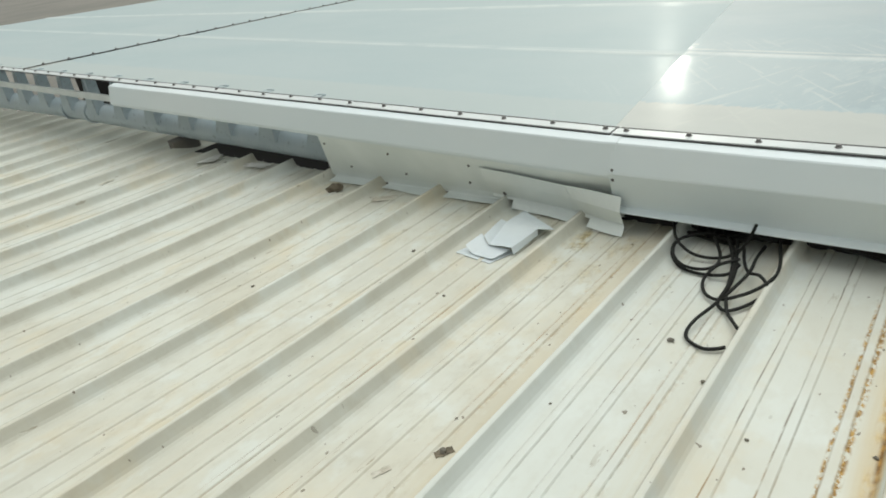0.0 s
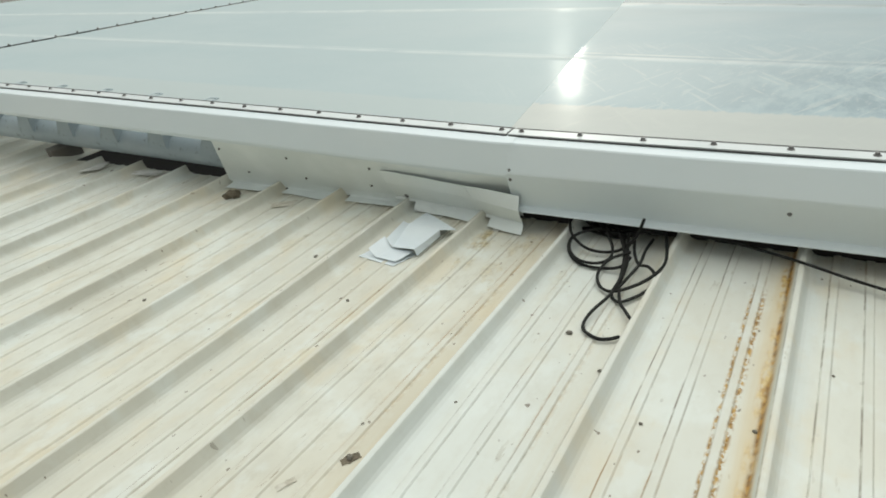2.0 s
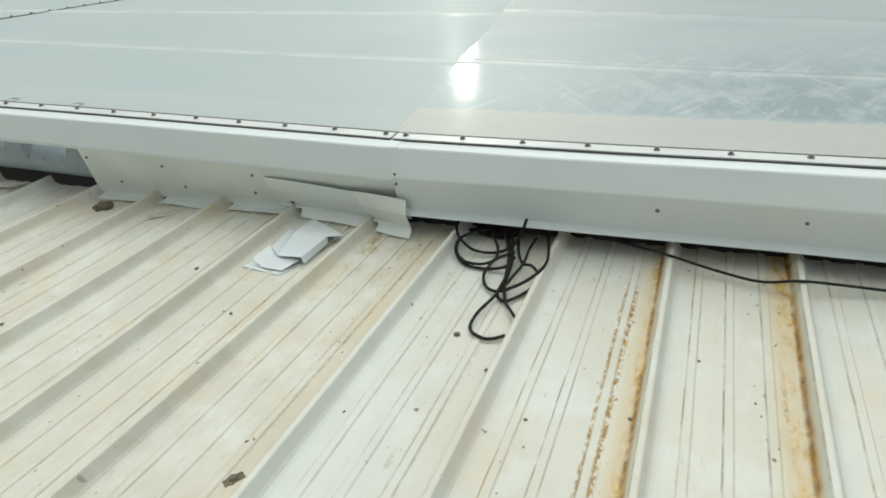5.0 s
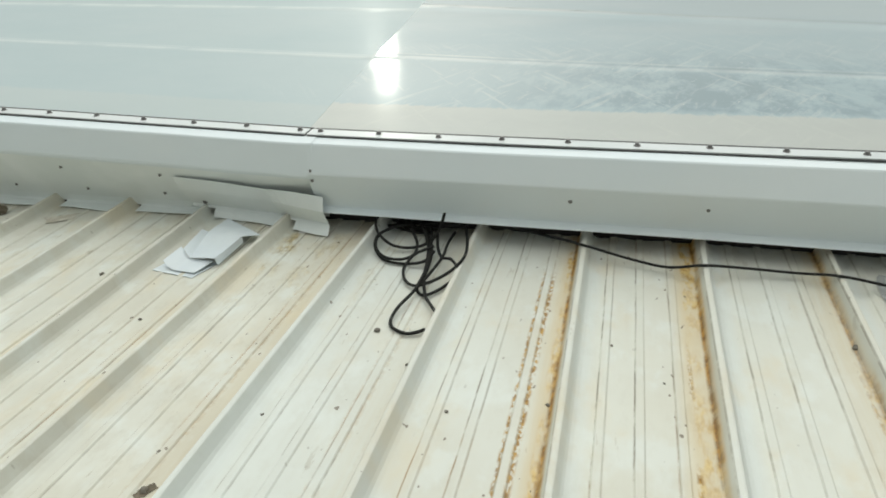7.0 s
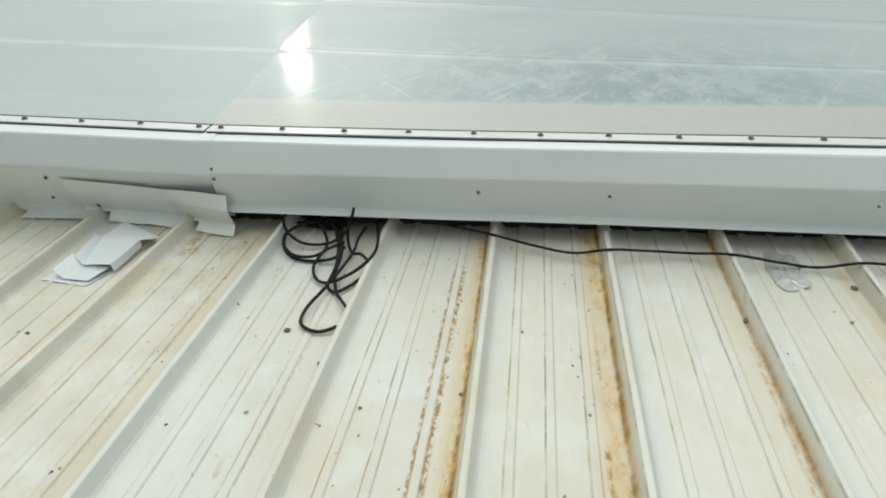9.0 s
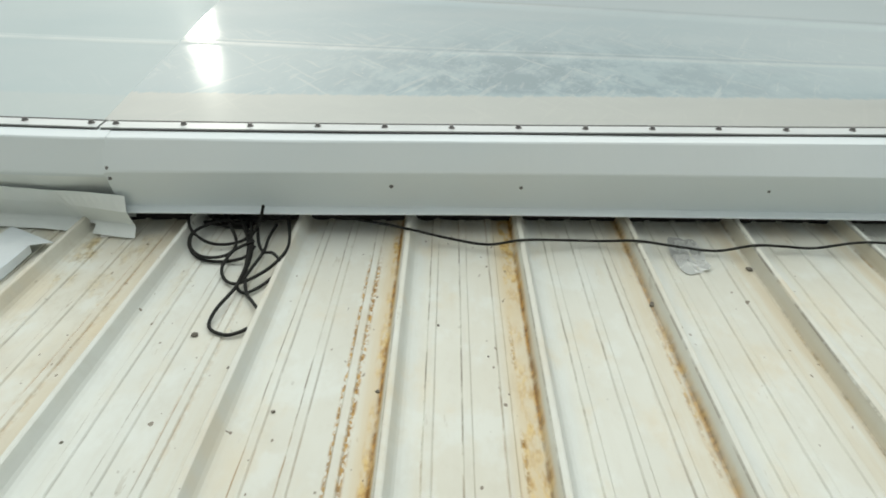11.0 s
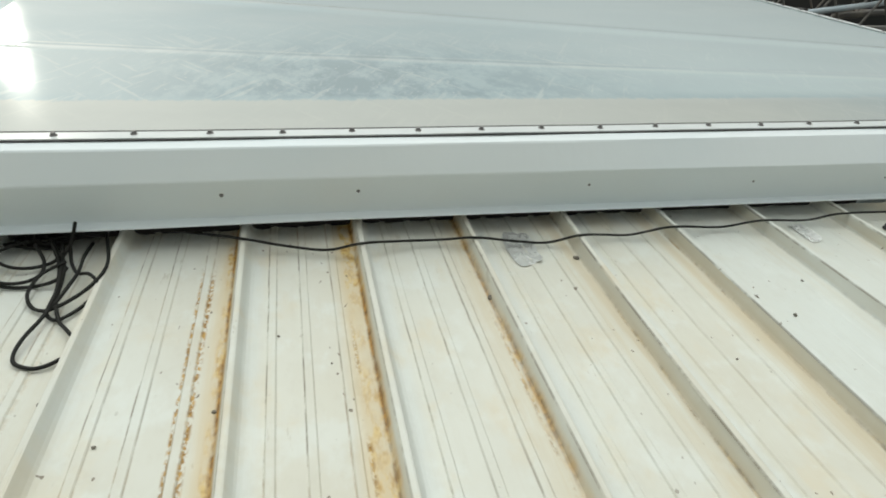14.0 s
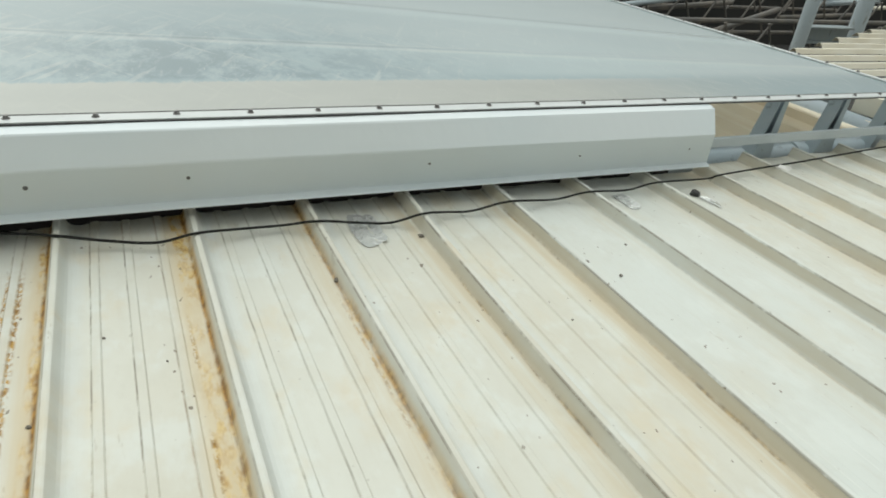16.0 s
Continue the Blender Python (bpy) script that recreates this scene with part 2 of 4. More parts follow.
def sheet_material(name, dust):
    """Smooth grey translucent-looking plastic sheet: dust film, wiped and scratched stretches, a dustier border."""
    n = Nodes(name)
    x, y, _ = n.axes()
    cloud = n.noise(0.9, 4, (0.7, 1.2, 1))
    mid = n.noise(3.5, 5, (1, 1.6, 1), rough=0.6)
    fine = n.noise(60.0, 4)
    # long thin wipe marks that cross each other
    m1 = n.noise(7.0, 3, (1.0, 0.16, 1), (0.3, 0.1, 0))

    def strokes(turn, scale, stretch):
        tilt = n.tree.nodes.new("ShaderNodeMapping")
        tilt.inputs["Rotation"].default_value = (0, 0, radians(turn))
        n.put(tilt.inputs["Vector"], n.coord)
        keep, n.coord = n.coord, tilt.outputs[0]
        out = n.noise(scale, 4, stretch, rough=0.6)
        n.coord = keep
        return out

    m2, m3 = strokes(28, 19.0, (1.5, 0.12, 1)), strokes(-34, 17.0, (1.5, 0.12, 1))
    m4 = strokes(8, 26.0, (1.4, 0.25, 1))
    edge = n.do("ADD", n.do("ADD", y, n.mul(n.do("SUBTRACT", m1, 0.5), 0.03)), n.mul(n.do("SUBTRACT", n.noise(22.0, 4, (1, 0.4, 1), rough=0.7), 0.5), 0.09))
    border = n.mul(n.step(edge, 0.43, 0.47, 1.0, 0.0), n.step(x, 5.0, 3.2))
    clean = n.mul(n.step(edge, 0.44, 0.52), n.step(edge, 1.9, 0.7), n.step(x, 0.4, 1.5), n.step(x, 3.6, 2.0), n.step(n.noise(6.5, 6, (1.0, 0.55, 1), rough=0.72), 0.38, 0.58))
    marks = n.top(n.step(m2, 0.58, 0.66), n.step(m3, 0.58, 0.66), n.mul(n.step(m4, 0.60, 0.68), 0.7))
    col = n.mix(n.step(cloud, 0.35, 0.65), (0.272, 0.365, 0.395), (0.315, 0.395, 0.418))
    col = n.mix(n.mul(clean, 0.56), col, (0.115, 0.18, 0.21))
    col = n.mix(n.mul(marks, n.step(y, 2.8, 0.6), n.step(x, -1.0, 0.6), n.step(cloud, 0.32, 0.50), 0.36), col, (0.46, 0.51, 0.51))
    col = n.mix(n.mul(border, 0.75 - 0.40 * dust), col, n.mix(mid, (0.40, 0.41, 0.375), (0.47, 0.47, 0.43)))
    col = n.mix(n.mul(n.step(n.noise(34.0, 3), 0.70, 0.74), n.top(clean, 0.06), 0.8), col, (0.8, 0.82, 0.8))
    # paler bands along the two folds
    left, right = n.do("MINIMUM", x, 0.0), n.do("MAXIMUM", x, 0.0)
    fa = n.do("SUBTRACT", y, n.do("ADD", n.do("MULTIPLY_ADD", left, -0.035, n.step(x, -0.05, -0.04, 1.48, 1.36)), n.mul(right, -0.125)))
    fb = n.do("SUBTRACT", y, n.do("ADD", n.do("MULTIPLY_ADD", left, 0.05, n.step(x, -0.33, -0.30, 3.55, 3.12)), n.mul(right, -0.30)))
    fold_bands = n.mul(n.top(n.peak(fa, -0.01, 0.060), n.mul(n.peak(fa, 0.075, 0.030), 0.6), n.mul(n.peak(fb, -0.02, 0.13), n.step(x, 1.0, 3.0, 1.0, 0.1))), n.step(x, 0.0, 1.6, 1.0, 0.42))
    col = n.mix(n.mul(fold_bands, n.step(mid, 0.2, 0.6), 0.7), col, (0.64, 0.67, 0.65))
    # paler towards the far right: the brighter sky reflection is put into the colour
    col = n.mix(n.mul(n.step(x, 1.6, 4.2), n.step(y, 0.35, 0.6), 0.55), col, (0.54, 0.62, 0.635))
    col = n.mix(0.40 * dust, col, (0.50, 0.56, 0.555))
    rough = n.do("ADD", n.step(mid, 0.3, 0.7, 0.075, 0.100), n.mul(border, 0.01))
    rough = n.do("ADD", n.do("ADD", rough, n.mul(marks, 0.01)), 0.50 * dust)
    n.bsdf.inputs["Specular IOR Level"].default_value = 0.26
    n.bsdf.inputs["Coat Weight"].default_value = 0.022
    n.bsdf.inputs["Coat Roughness"].default_value = 0.17
    return n.done(col, rough, n.do("ADD", n.mul(mid, 1.0), n.mul(m1, 0.5)), 0.02, 0.004)


MAT_ROOF = roof_material()
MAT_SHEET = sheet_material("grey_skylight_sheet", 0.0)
MAT_DUSTY = sheet_material("dusty_skylight_sheet", 1.0)
MAT_FLASH = paint("grey_flashing_paint", (0.655, 0.735, 0.765), (0.685, 0.75, 0.77), 0.38, 0.0, 1.6, (0.6, 1, 1))
MAT_PATCH = paint("dull_patch_paint", (0.745, 0.80, 0.80), (0.67, 0.73, 0.725), 0.5, 0.0, 2.6, (1, 1, 1))
MAT_BAR = paint("white_bar_paint", (0.60, 0.64, 0.645), (0.54, 0.58, 0.585), 0.35, 0.0, 4.0)
MAT_RUBBER = paint("dark_gasket_rubber", (0.035, 0.037, 0.038), (0.06, 0.06, 0.058), 0.7, 0.0, 8.0)
MAT_SCREW = paint("dull_zinc", (0.20, 0.20, 0.20), (0.11, 0.10, 0.09), 0.5, 0.5, 30.0)
MAT_STEEL = paint("blue_grey_steel_paint", (0.36, 0.44, 0.49), (0.43, 0.50, 0.54), 0.42, 0.0, 2.5, (1, 1, 1), (0.24, 0.28, 0.31))
MAT_YARD = paint("dull_grey_yard_paint", (0.19, 0.235, 0.255), (0.25, 0.29, 0.30), 0.6, 0.0, 2.0, (1, 1, 0.4), (0.13, 0.14, 0.135))
MAT_PALESTEEL = paint("pale_grey_steel_paint", (0.56, 0.63, 0.66), (0.50, 0.57, 0.60), 0.4, 0.0, 3.0)
MAT_LOWROOF = paint("tan_stained_roof_paint", (0.78, 0.71, 0.56), (0.69, 0.58, 0.41), 0.5, 0.0, 2.2, (1, 0.4, 1))
MAT_CABLE = paint("black_cable_sheath", (0.006, 0.007, 0.006), (0.014, 0.014, 0.012), 0.62, 0.0, 14.0)
MAT_CABLE.node_tree.nodes["Principled BSDF"].inputs["Specular IOR Level"].default_value = 0.28
MAT_OFFCUT = paint("pale_offcut_paint", (0.66, 0.72, 0.745), (0.60, 0.665, 0.70), 0.35, 0.0, 5.0)
MAT_FOIL = paint("silver_foil_tape", (0.72, 0.74, 0.72), (0.55, 0.57, 0.56), 0.26, 0.45, 20.0, (1, 1, 1), None, 0.5)
# near-black in place of shade, for surfaces hidden under the skylight and flashing
MAT_VOID_SHADE = paint("void_shade_black", (0.010, 0.010, 0.010), (0.022, 0.021, 0.020), 0.9, 0.0, 2.0)
MAT_STONE = paint("grey_grit", (0.14, 0.13, 0.11), (0.22, 0.20, 0.16), 0.9, 0.0, 30.0, bump=0.6)
MAT_BROWN = paint("brown_clod", (0.10, 0.085, 0.06), (0.20, 0.17, 0.125), 0.9, 0.0, 24.0, bump=0.6)
MAT_RAG = paint("white_scrap", (0.72, 0.72, 0.70), (0.55, 0.55, 0.52), 0.7, 0.0, 12.0)
MAT_STAIN = paint("pale_dried_mud", (0.42, 0.39, 0.32), (0.58, 0.56, 0.49), 0.9, 0.0, 30.0)
MAT_FAR = paint("far_cream_paint", (0.72, 0.70, 0.60), (0.64, 0.60, 0.48), 0.5, 0.0, 1.5)
MAT_GROUND = paint("far_ground_grey", (0.16, 0.155, 0.14), (0.22, 0.21, 0.19), 0.9, 0.0, 0.05)
MAT_BACKDROP = paint("near_black_backdrop", (0.018, 0.021, 0.021), (0.04, 0.04, 0.038), 0.8, 0.0, 0.6)
MAT_RUSTSTEEL = paint("dusty_dark_steel", (0.10, 0.10, 0.095), (0.17, 0.155, 0.135), 0.7, 0.0, 3.0)


# ---- building helpers ----
def mesh_of(name, bm, material, smooth=False):
    me = bpy.data.meshes.new(name)
    bmesh.ops.recalc_face_normals(bm, faces=bm.faces)
    bm.to_mesh(me)
    bm.free()
    me.materials.append(material)
    if smooth:
        me.polygons.foreach_set("use_smooth", [True] * len(me.polygons))
    return me


def part(name, bm, material, parent=None, label="", smooth=False, thick=0.0, crisp=False):
    ob = new(name, mesh_of(name, bm, material, smooth))
    if parent:
        ob.parent = parent
    if label:
        tagged(ob, label)
    if thick:
        mod = ob.modifiers.new("thickness", "SOLIDIFY")
        mod.thickness, mod.offset = thick, 0.0
    if crisp:
        ob.modifiers.new("crisp_rim", "EDGE_SPLIT").split_angle = math.radians(50)
    return ob


def grid(rows):
    """A sheet of quads through rows of points, all rows of one length."""
    bm = bmesh.new()
    vs = [[bm.verts.new(p) for p in row] for row in rows]
    for a, b in zip(vs, vs[1:]):
        for i in range(len(a) - 1):
            bm.faces.new((a[i], a[i + 1], b[i + 1], b[i]))
    return bm


def steps(a, b, n):
    return [a + (b - a) * i / n for i in range(n + 1)]


def box(bm, lo, hi, m=None, bevel=0.0):
    made = bmesh.ops.create_cube(bm, size=1.0)["verts"]
    size = [h - l for l, h in zip(lo, hi)]
    mid = [(h + l) / 2 for l, h in zip(lo, hi)]
    bmesh.ops.transform(bm, verts=made, matrix=Matrix.LocRotScale(mid, None, size))
    if bevel:
        edges = {e for v in made for e in v.link_edges}
        made = bmesh.ops.bevel(bm, geom=list(edges), offset=bevel, segments=2, affect="EDGES", profile=0.6)["verts"]
    if m:
        bmesh.ops.transform(bm, verts=made, matrix=m)
    return bm


def boxed(lo, hi, m=None, bevel=0.0):
    return box(bmesh.new(), lo, hi, m, bevel)


def tube(points, radius, sides=12, smooth_steps=1, cap=True):
    """A round tube along points, rounded through them when smooth_steps is above 1."""
    pts = [Vector(p) for p in points]
    if smooth_steps > 1:
        out = []
        for i in range(len(pts) - 1):
            a, b, c, d = pts[max(i - 1, 0)], pts[i], pts[i + 1], pts[min(i + 2, len(pts) - 1)]
            for k in range(smooth_steps):
                t = k / smooth_steps
                out.append(0.5 * (2 * b + (c - a) * t + (2 * a - 5 * b + 4 * c - d) * t * t + (3 * b - a - 3 * c + d) * t ** 3))
        pts = out + [pts[-1]]
    bm = bmesh.new()
    rings, side = [], None
    for i, p in enumerate(pts):
        way = (pts[min(i + 1, len(pts) - 1)] - pts[max(i - 1, 0)]).normalized()
        side = (side - way * side.dot(way)).normalized() if side else way.orthogonal().normalized()
        up = way.cross(side)
        rings.append([bm.verts.new(p + radius * (math.cos(a) * side + math.sin(a) * up)) for a in (2 * math.pi * k / sides for k in range(sides))])
    for a, b in zip(rings, rings[1:]):
        for k in range(sides):
            bm.faces.new((a[k], a[(k + 1) % sides], b[(k + 1) % sides], b[k]))
    if cap:
        bm.faces.new(rings[0])
        bm.faces.new(rings[-1])
    return bm


def thing(name, label, category, at=(0, 0, 0), group="", kind=""):
    ob = new(name)
    ob.empty_display_size = 0.1
    ob.location = at
    return tagged(ob, label, category, group, kind)


# ---- levels of the skylight edge ----
KINK = 0.12


def sag(d):
    """How far the second sheet sinks at the distance d from the joint."""
    return 0.010 * (1.0 - math.exp(-max(d, 0.0) / 0.8))


def edge_z(x):
    """Height of the skylight's front edge: it dips gently to the kink and climbs on the far side."""
    return 0.382 + 0.0365 * (KINK - x) if x < KINK else 0.381 - 0.0068 * (x - KINK) - sag(x - KINK)


def joint_x(y):
    """The line on which the two front sheets meet."""
    return KINK - 0.13 * min(y, 6.0)


def sheet_z(x, y, under=False):
    """The sheets' surface; the sheet beyond the joint laps under the other one."""
    k = joint_x(y)
    if x < k or under:
        return 0.380 + 0.0365 * (k - x) - 0.045 * max(y - 0.055, 0) - (0.003 if under else 0)
    return 0.380 - 0.0068 * (x - k) - sag(x - k) - 0.017 * (y - 0.055)


# ---- ground far below, void under the skylight ----
ground = part("ground", grid([[(x, y, -9) for x in steps(-900, 900, 6)] for y in steps(-900, 900, 6)]), MAT_GROUND)
tagged(ground, "grey open ground far below the roof", "ground", kind="structure")
# box added around the void; its shade is put into the near-black colour
void = part("wall_void", boxed((-13, 3.6, -1.2), (6.4, 3.7, 0.2)), MAT_VOID_SHADE)
tagged(void, "near-black wall giving the shade of the void under the skylight", "wall", kind="structure")
void_floor = part("floor_void", boxed((-13, 0.1, -1.3), (6.4, 3.6, -1.2)), MAT_VOID_SHADE)
tagged(void_floor, "near-black floor giving the shade of the void under the skylight", "floor", kind="structure")
# added board, near-black: stands in for the shade in the gap below the flashing
closing = part("wall_gap_shade", boxed((-1.45, 0.070, -0.4), (3.90, 0.086, 0.20)), MAT_VOID_SHADE)
tagged(closing, "near-black board added behind the flashing as shade in the gap", "wall", kind="structure")
hall = part("wall_hall", boxed((-14, -7, -9), (14, -6.9, -0.02)), MAT_FAR)
tagged(hall, "cream wall of the hall under the roof", "wall", kind="structure")


# ---- skylight ----
skylight = thing("skylight", "large dusty grey plastic skylight sheet with screwed edge strips", "skylight")


def fold(x, y):
    """Two low folds that run along the sheets, bent at their joint."""
    k = joint_x(y)
    a = 1.48 - 0.035 * x if x < k else 1.36 - 0.125 * (x - k)
    b = 3.55 + 0.05 * x if x < k else 3.12 - 0.30 * (x - k)
    return (0.006 if x < k else 0.0035) * math.exp(-((y - a) / 0.042) ** 2) + 0.008 * math.exp(-((y - b) / 0.09) ** 2)


def skylight_sheet(x0, x1, nx):
    """One sheet; None stands for the joint."""
    ys = steps(0.03, 0.95, 14) + steps(1.0, 1.75, 48) + steps(1.80, 2.6, 20) + steps(2.63, 3.9, 44) + steps(4.0, 14.0, 20)
    rows = []
    for y in ys:
        k = joint_x(y)
        row = []
        for x in steps(k if x0 is None else x0, k if x1 is None else x1, nx) + ([k + 0.12] if x1 is None else []):
            w = 0.0022 * noise.noise((x * 0.9, y * 1.1, 0.3)) + 0.0007 * noise.noise((x * 3.1, y * 2.7, 4.0))
            row.append((x, y, sheet_z(x, y, x1 is None) + fold(min(x, k - 1e-4) if x1 is None else x, y) + w * min(1, y / 0.5)))
        rows.append(row)
    return grid(rows)


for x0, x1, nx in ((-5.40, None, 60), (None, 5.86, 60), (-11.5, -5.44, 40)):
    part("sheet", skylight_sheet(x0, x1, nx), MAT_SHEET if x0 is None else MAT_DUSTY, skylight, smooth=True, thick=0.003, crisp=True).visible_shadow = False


def run_bar(x0, x1, y0, y1, lift, high, n):
    """A flat bar laid along the front edge."""
    bm = bmesh.new()
    ring = []
    for x in steps(x0, x1, n):
        z = edge_z(x) + lift + 0.0012 * noise.noise((x * 2.2, 7.0, 0))
        w = 0.0018 * noise.noise((x * 1.4, 3.0, 0))
        ring.append([bm.verts.new(p) for p in ((x, y0 + w, z), (x, y1 + w, z), (x, y1 + w, z + high), (x, y0 + w, z + high))])
    for a, b in zip(ring, ring[1:]):
        for k in range(4):
            bm.faces.new((a[k], a[(k + 1) % 4], b[(k + 1) % 4], b[k]))
    bm.faces.new(ring[0])
    bm.faces.new(ring[-1])
    return bm


part("gasket", run_bar(-11.5, 0.13, 0.006, 0.096, 0.001, 0.004, 90), MAT_RUBBER, skylight, "dark rubber gasket")
part("gasket", run_bar(0.14, 5.86, 0.004, 0.094, 0.001, 0.004, 60), MAT_RUBBER, skylight, "dark rubber gasket")
strip_l = part("edge_strip", run_bar(-11.5, 0.125, 0.013, 0.072, 0.005, 0.004, 90), MAT_BAR, skylight, "white painted flat bar")
strip_r = part("edge_strip", run_bar(0.135, 5.86, 0.011, 0.070, 0.005, 0.004, 60), MAT_BAR, skylight, "white painted flat bar")


def side_bar(x, y0, y1, material, w, lift, high, n=40):
    rows = []
    bm = bmesh.new()
    for y in steps(y0, y1, n):
        z = sheet_z(x, y) + lift
        rows.append([bm.verts.new(p) for p in ((x - w, y, z), (x + w, y, z), (x + w, y, z + high), (x - w, y, z + high))])
    for a, b in zip(rows, rows[1:]):
        for k in range(4):
            bm.faces.new((a[k], a[(k + 1) % 4], b[(k + 1) % 4], b[k]))
    bm.faces.new(rows[0])
    bm.faces.new(rows[-1])
    return bm


strip_s = part("edge_strip", side_bar(5.83, 0.09, 13.9, MAT_BAR, 0.022, 0.006, 0.006), MAT_BAR, skylight, "white painted flat bar")
strip_j = part("joint_strip", side_bar(-5.42, 0.09, 13.9, MAT_RUBBER, 0.012, 0.004, 0.004), MAT_RUBBER, skylight, "dark joint between two sheets")


def screw_mesh(size=1.0):
    bm = bmesh.new()
    bmesh.ops.create_cone(bm, cap_ends=True, segments=12, radius1=0.0125 * size, radius2=0.0105 * size, depth=0.003 * size, matrix=Matrix.Translation((0, 0, 0.0015 * size)))
    bmesh.ops.create_cone(bm, cap_ends=True, segments=6, radius1=0.0082 * size, radius2=0.0070 * size, depth=0.008 * size, matrix=Matrix.Translation((0, 0, 0.007 * size)))
    return mesh_of("screw", bm, MAT_SCREW)


SCREW = screw_mesh()


def screw(parent, place, up=(0, 0, 1), size=1.0):
    ob = new("screw", SCREW)
    ob.parent = parent
    ob.matrix_basis = Matrix.Translation(place) @ Vector(up).to_track_quat("Z", "Y").to_matrix().to_4x4() @ Matrix.Scale(size, 4)
    return ob


for i in range(25):
    x = 0.178 + 0.2352 * i
    if x < 5.8:
        screw(strip_r, (x, 0.047 + 0.004 * math.sin(i * 2.3), edge_z(x) + 0.0088))
for i in range(26):
    x = 0.092 - 0.2325 * i
    screw(strip_l, (x, 0.049 + 0.004 * math.sin(i * 1.9), edge_z(x) + 0.0088))
for i in range(22):
    y = 0.28 + 0.23 * i
    screw(strip_s, (5.83, y, sheet_z(5.83, y) + 0.012))
    screw(strip_j, (-5.42, y, sheet_z(-5.42, y) + 0.008), size=1.3)


# ---- flashings ----
def swept(profile, x0, x1, n, wave=0.0015, cut=None):
    """A bent sheet: profile(x) gives its (y, z) corners, swept along x; cut: (at which end, by how much each corner is set back)."""
    rows = []
    for x in steps(x0, x1, n):
        rows.append([(x + (cut[1][j] if cut and x == (x0, x1)[cut[0]] else 0.0), y + wave * noise.noise((x * 2.0, j * 1.3, 0)), z + wave * noise.noise((x * 1.7, j * 2.1, 5))) for j, (y, z) in enumerate(profile(x))])
    return grid(rows)


def upper_right(x):
    s, k = edge_z(x), -0.015 * max(x - 1.6, 0.0)
    return ((0.06, s - 0.001), (0.0, s - 0.001), (-0.043, s - 0.007), (-0.047, s - 0.012), (-0.084 + k, 0.264 - 0.0075 * (x - 1)), (-0.084 + k, 0.258 - 0.0075 * (x - 1)),
            (-0.042 + k, 0.117 - 0.0086 * x), (-0.044 + k, 0.114 - 0.0086 * x), (-0.074 + k, 0.106 - 0.0076 * x), (-0.076 + k, 0.101 - 0.0076 * x))


def upper_left(x):
    s = edge_z(min(x, 0.12)) + (0.0014 if x > 0.12 else 0.0)
    return ((0.06, s - 0.0005), (0.0, s - 0.0005), (-0.045, s - 0.0080), (-0.049, s - 0.0130), (-0.080, s - 0.121), (-0.080, s - 0.127))


def left_hem(x):
    s = edge_z(min(x, 0.12))
    return ((-0.080, s - 0.127), (-0.079, s - 0.133), (-0.074, s - 0.141))


right_flashing = thing("roof_flashing", "long folded grey sheet-metal flashing closing the skylight edge", "flashing", group="edge flashings")
sheet_r = part("folded_sheet", swept(upper_right, 0.160, 3.96, 60, cut=(1, (0, 0, -0.012, -0.014, -0.045, -0.045, 0.010, 0.010, 0, 0))), MAT_FLASH, right_flashing, thick=0.0016)
for x, z in ((1.143, 0.202), (1.597, 0.197), (2.462, 0.188), (3.17, 0.175), (3.80, 0.170)):
    k = -0.015 * max(x - 1.6, 0.0)
    y = -0.084 + k + (0.258 - z) / 0.161 * 0.041
    screw(sheet_r, (x, y, z), (0, -1, -0.22), 0.62)
for z in (0.278, 0.238):
    screw(sheet_r, (0.173, -0.086 + max(0.258 - z, 0) / 3 - max(z - 0.258, 0) * -0.30, z), (0, -1, -0.1), 0.55)
left_flashing = thing("roof_flashing", "folded grey sheet-metal flashing with a slightly bent lower edge", "flashing", group="edge flashings")
part("folded_sheet", swept(upper_left, -3.63, 0.178, 60, 0.0015), MAT_FLASH, left_flashing, thick=0.0016)
part("hem", swept(left_hem, -3.62, 0.170, 60, 0.0015), MAT_FLASH, left_flashing, "bent lower hem", thick=0.0016)


def patch_plane(x):
    s = edge_z(x)
    return ((-0.076, s - 0.126), (-0.068, s - 0.145), (0.048, 0.050), (0.056, 0.016))


patch = thing("patch_flashing", "dull grey patch of sheet metal notched over the roof ribs", "flashing")
patch_sheet = part("patch_sheet", swept(patch_plane, -1.560, 0.155, 14, 0.003, (0, (0.085, 0.080, -0.02, -0.025))), MAT_PATCH, patch, thick=0.0015)
for i in range(-4, 0):
    a, b = 0.4 * i + 0.045, 0.4 * i + 0.372
    j = 0.006 * math.sin(i * 2.1)
    part("flange", grid([[(x, y, z) for y, z in ((0.056, 0.020), (0.046, 0.012), (-0.004 + j + 0.012 * noise.noise((x * 5, 0, i)), 0.009 + 0.003 * math.sin(x * 9)))] for x in steps(a, b, 8)]),
         MAT_PATCH, patch, thick=0.0015)
for x, z in ((-1.463, 0.248), (-1.015, 0.228), (-0.528, 0.214), (-1.372, 0.100), (-0.979, 0.100), (-0.582, 0.100)):
    s = edge_z(x) - 0.15
    screw(patch_sheet, (x, -0.068 + (s - z) / (s - 0.050) * 0.114 - 0.002, z), (0, -1, -0.5), 0.58)

flap = thing("loose_flap", "bent grey sheet-metal strip standing loose from the flashing", "flashing")


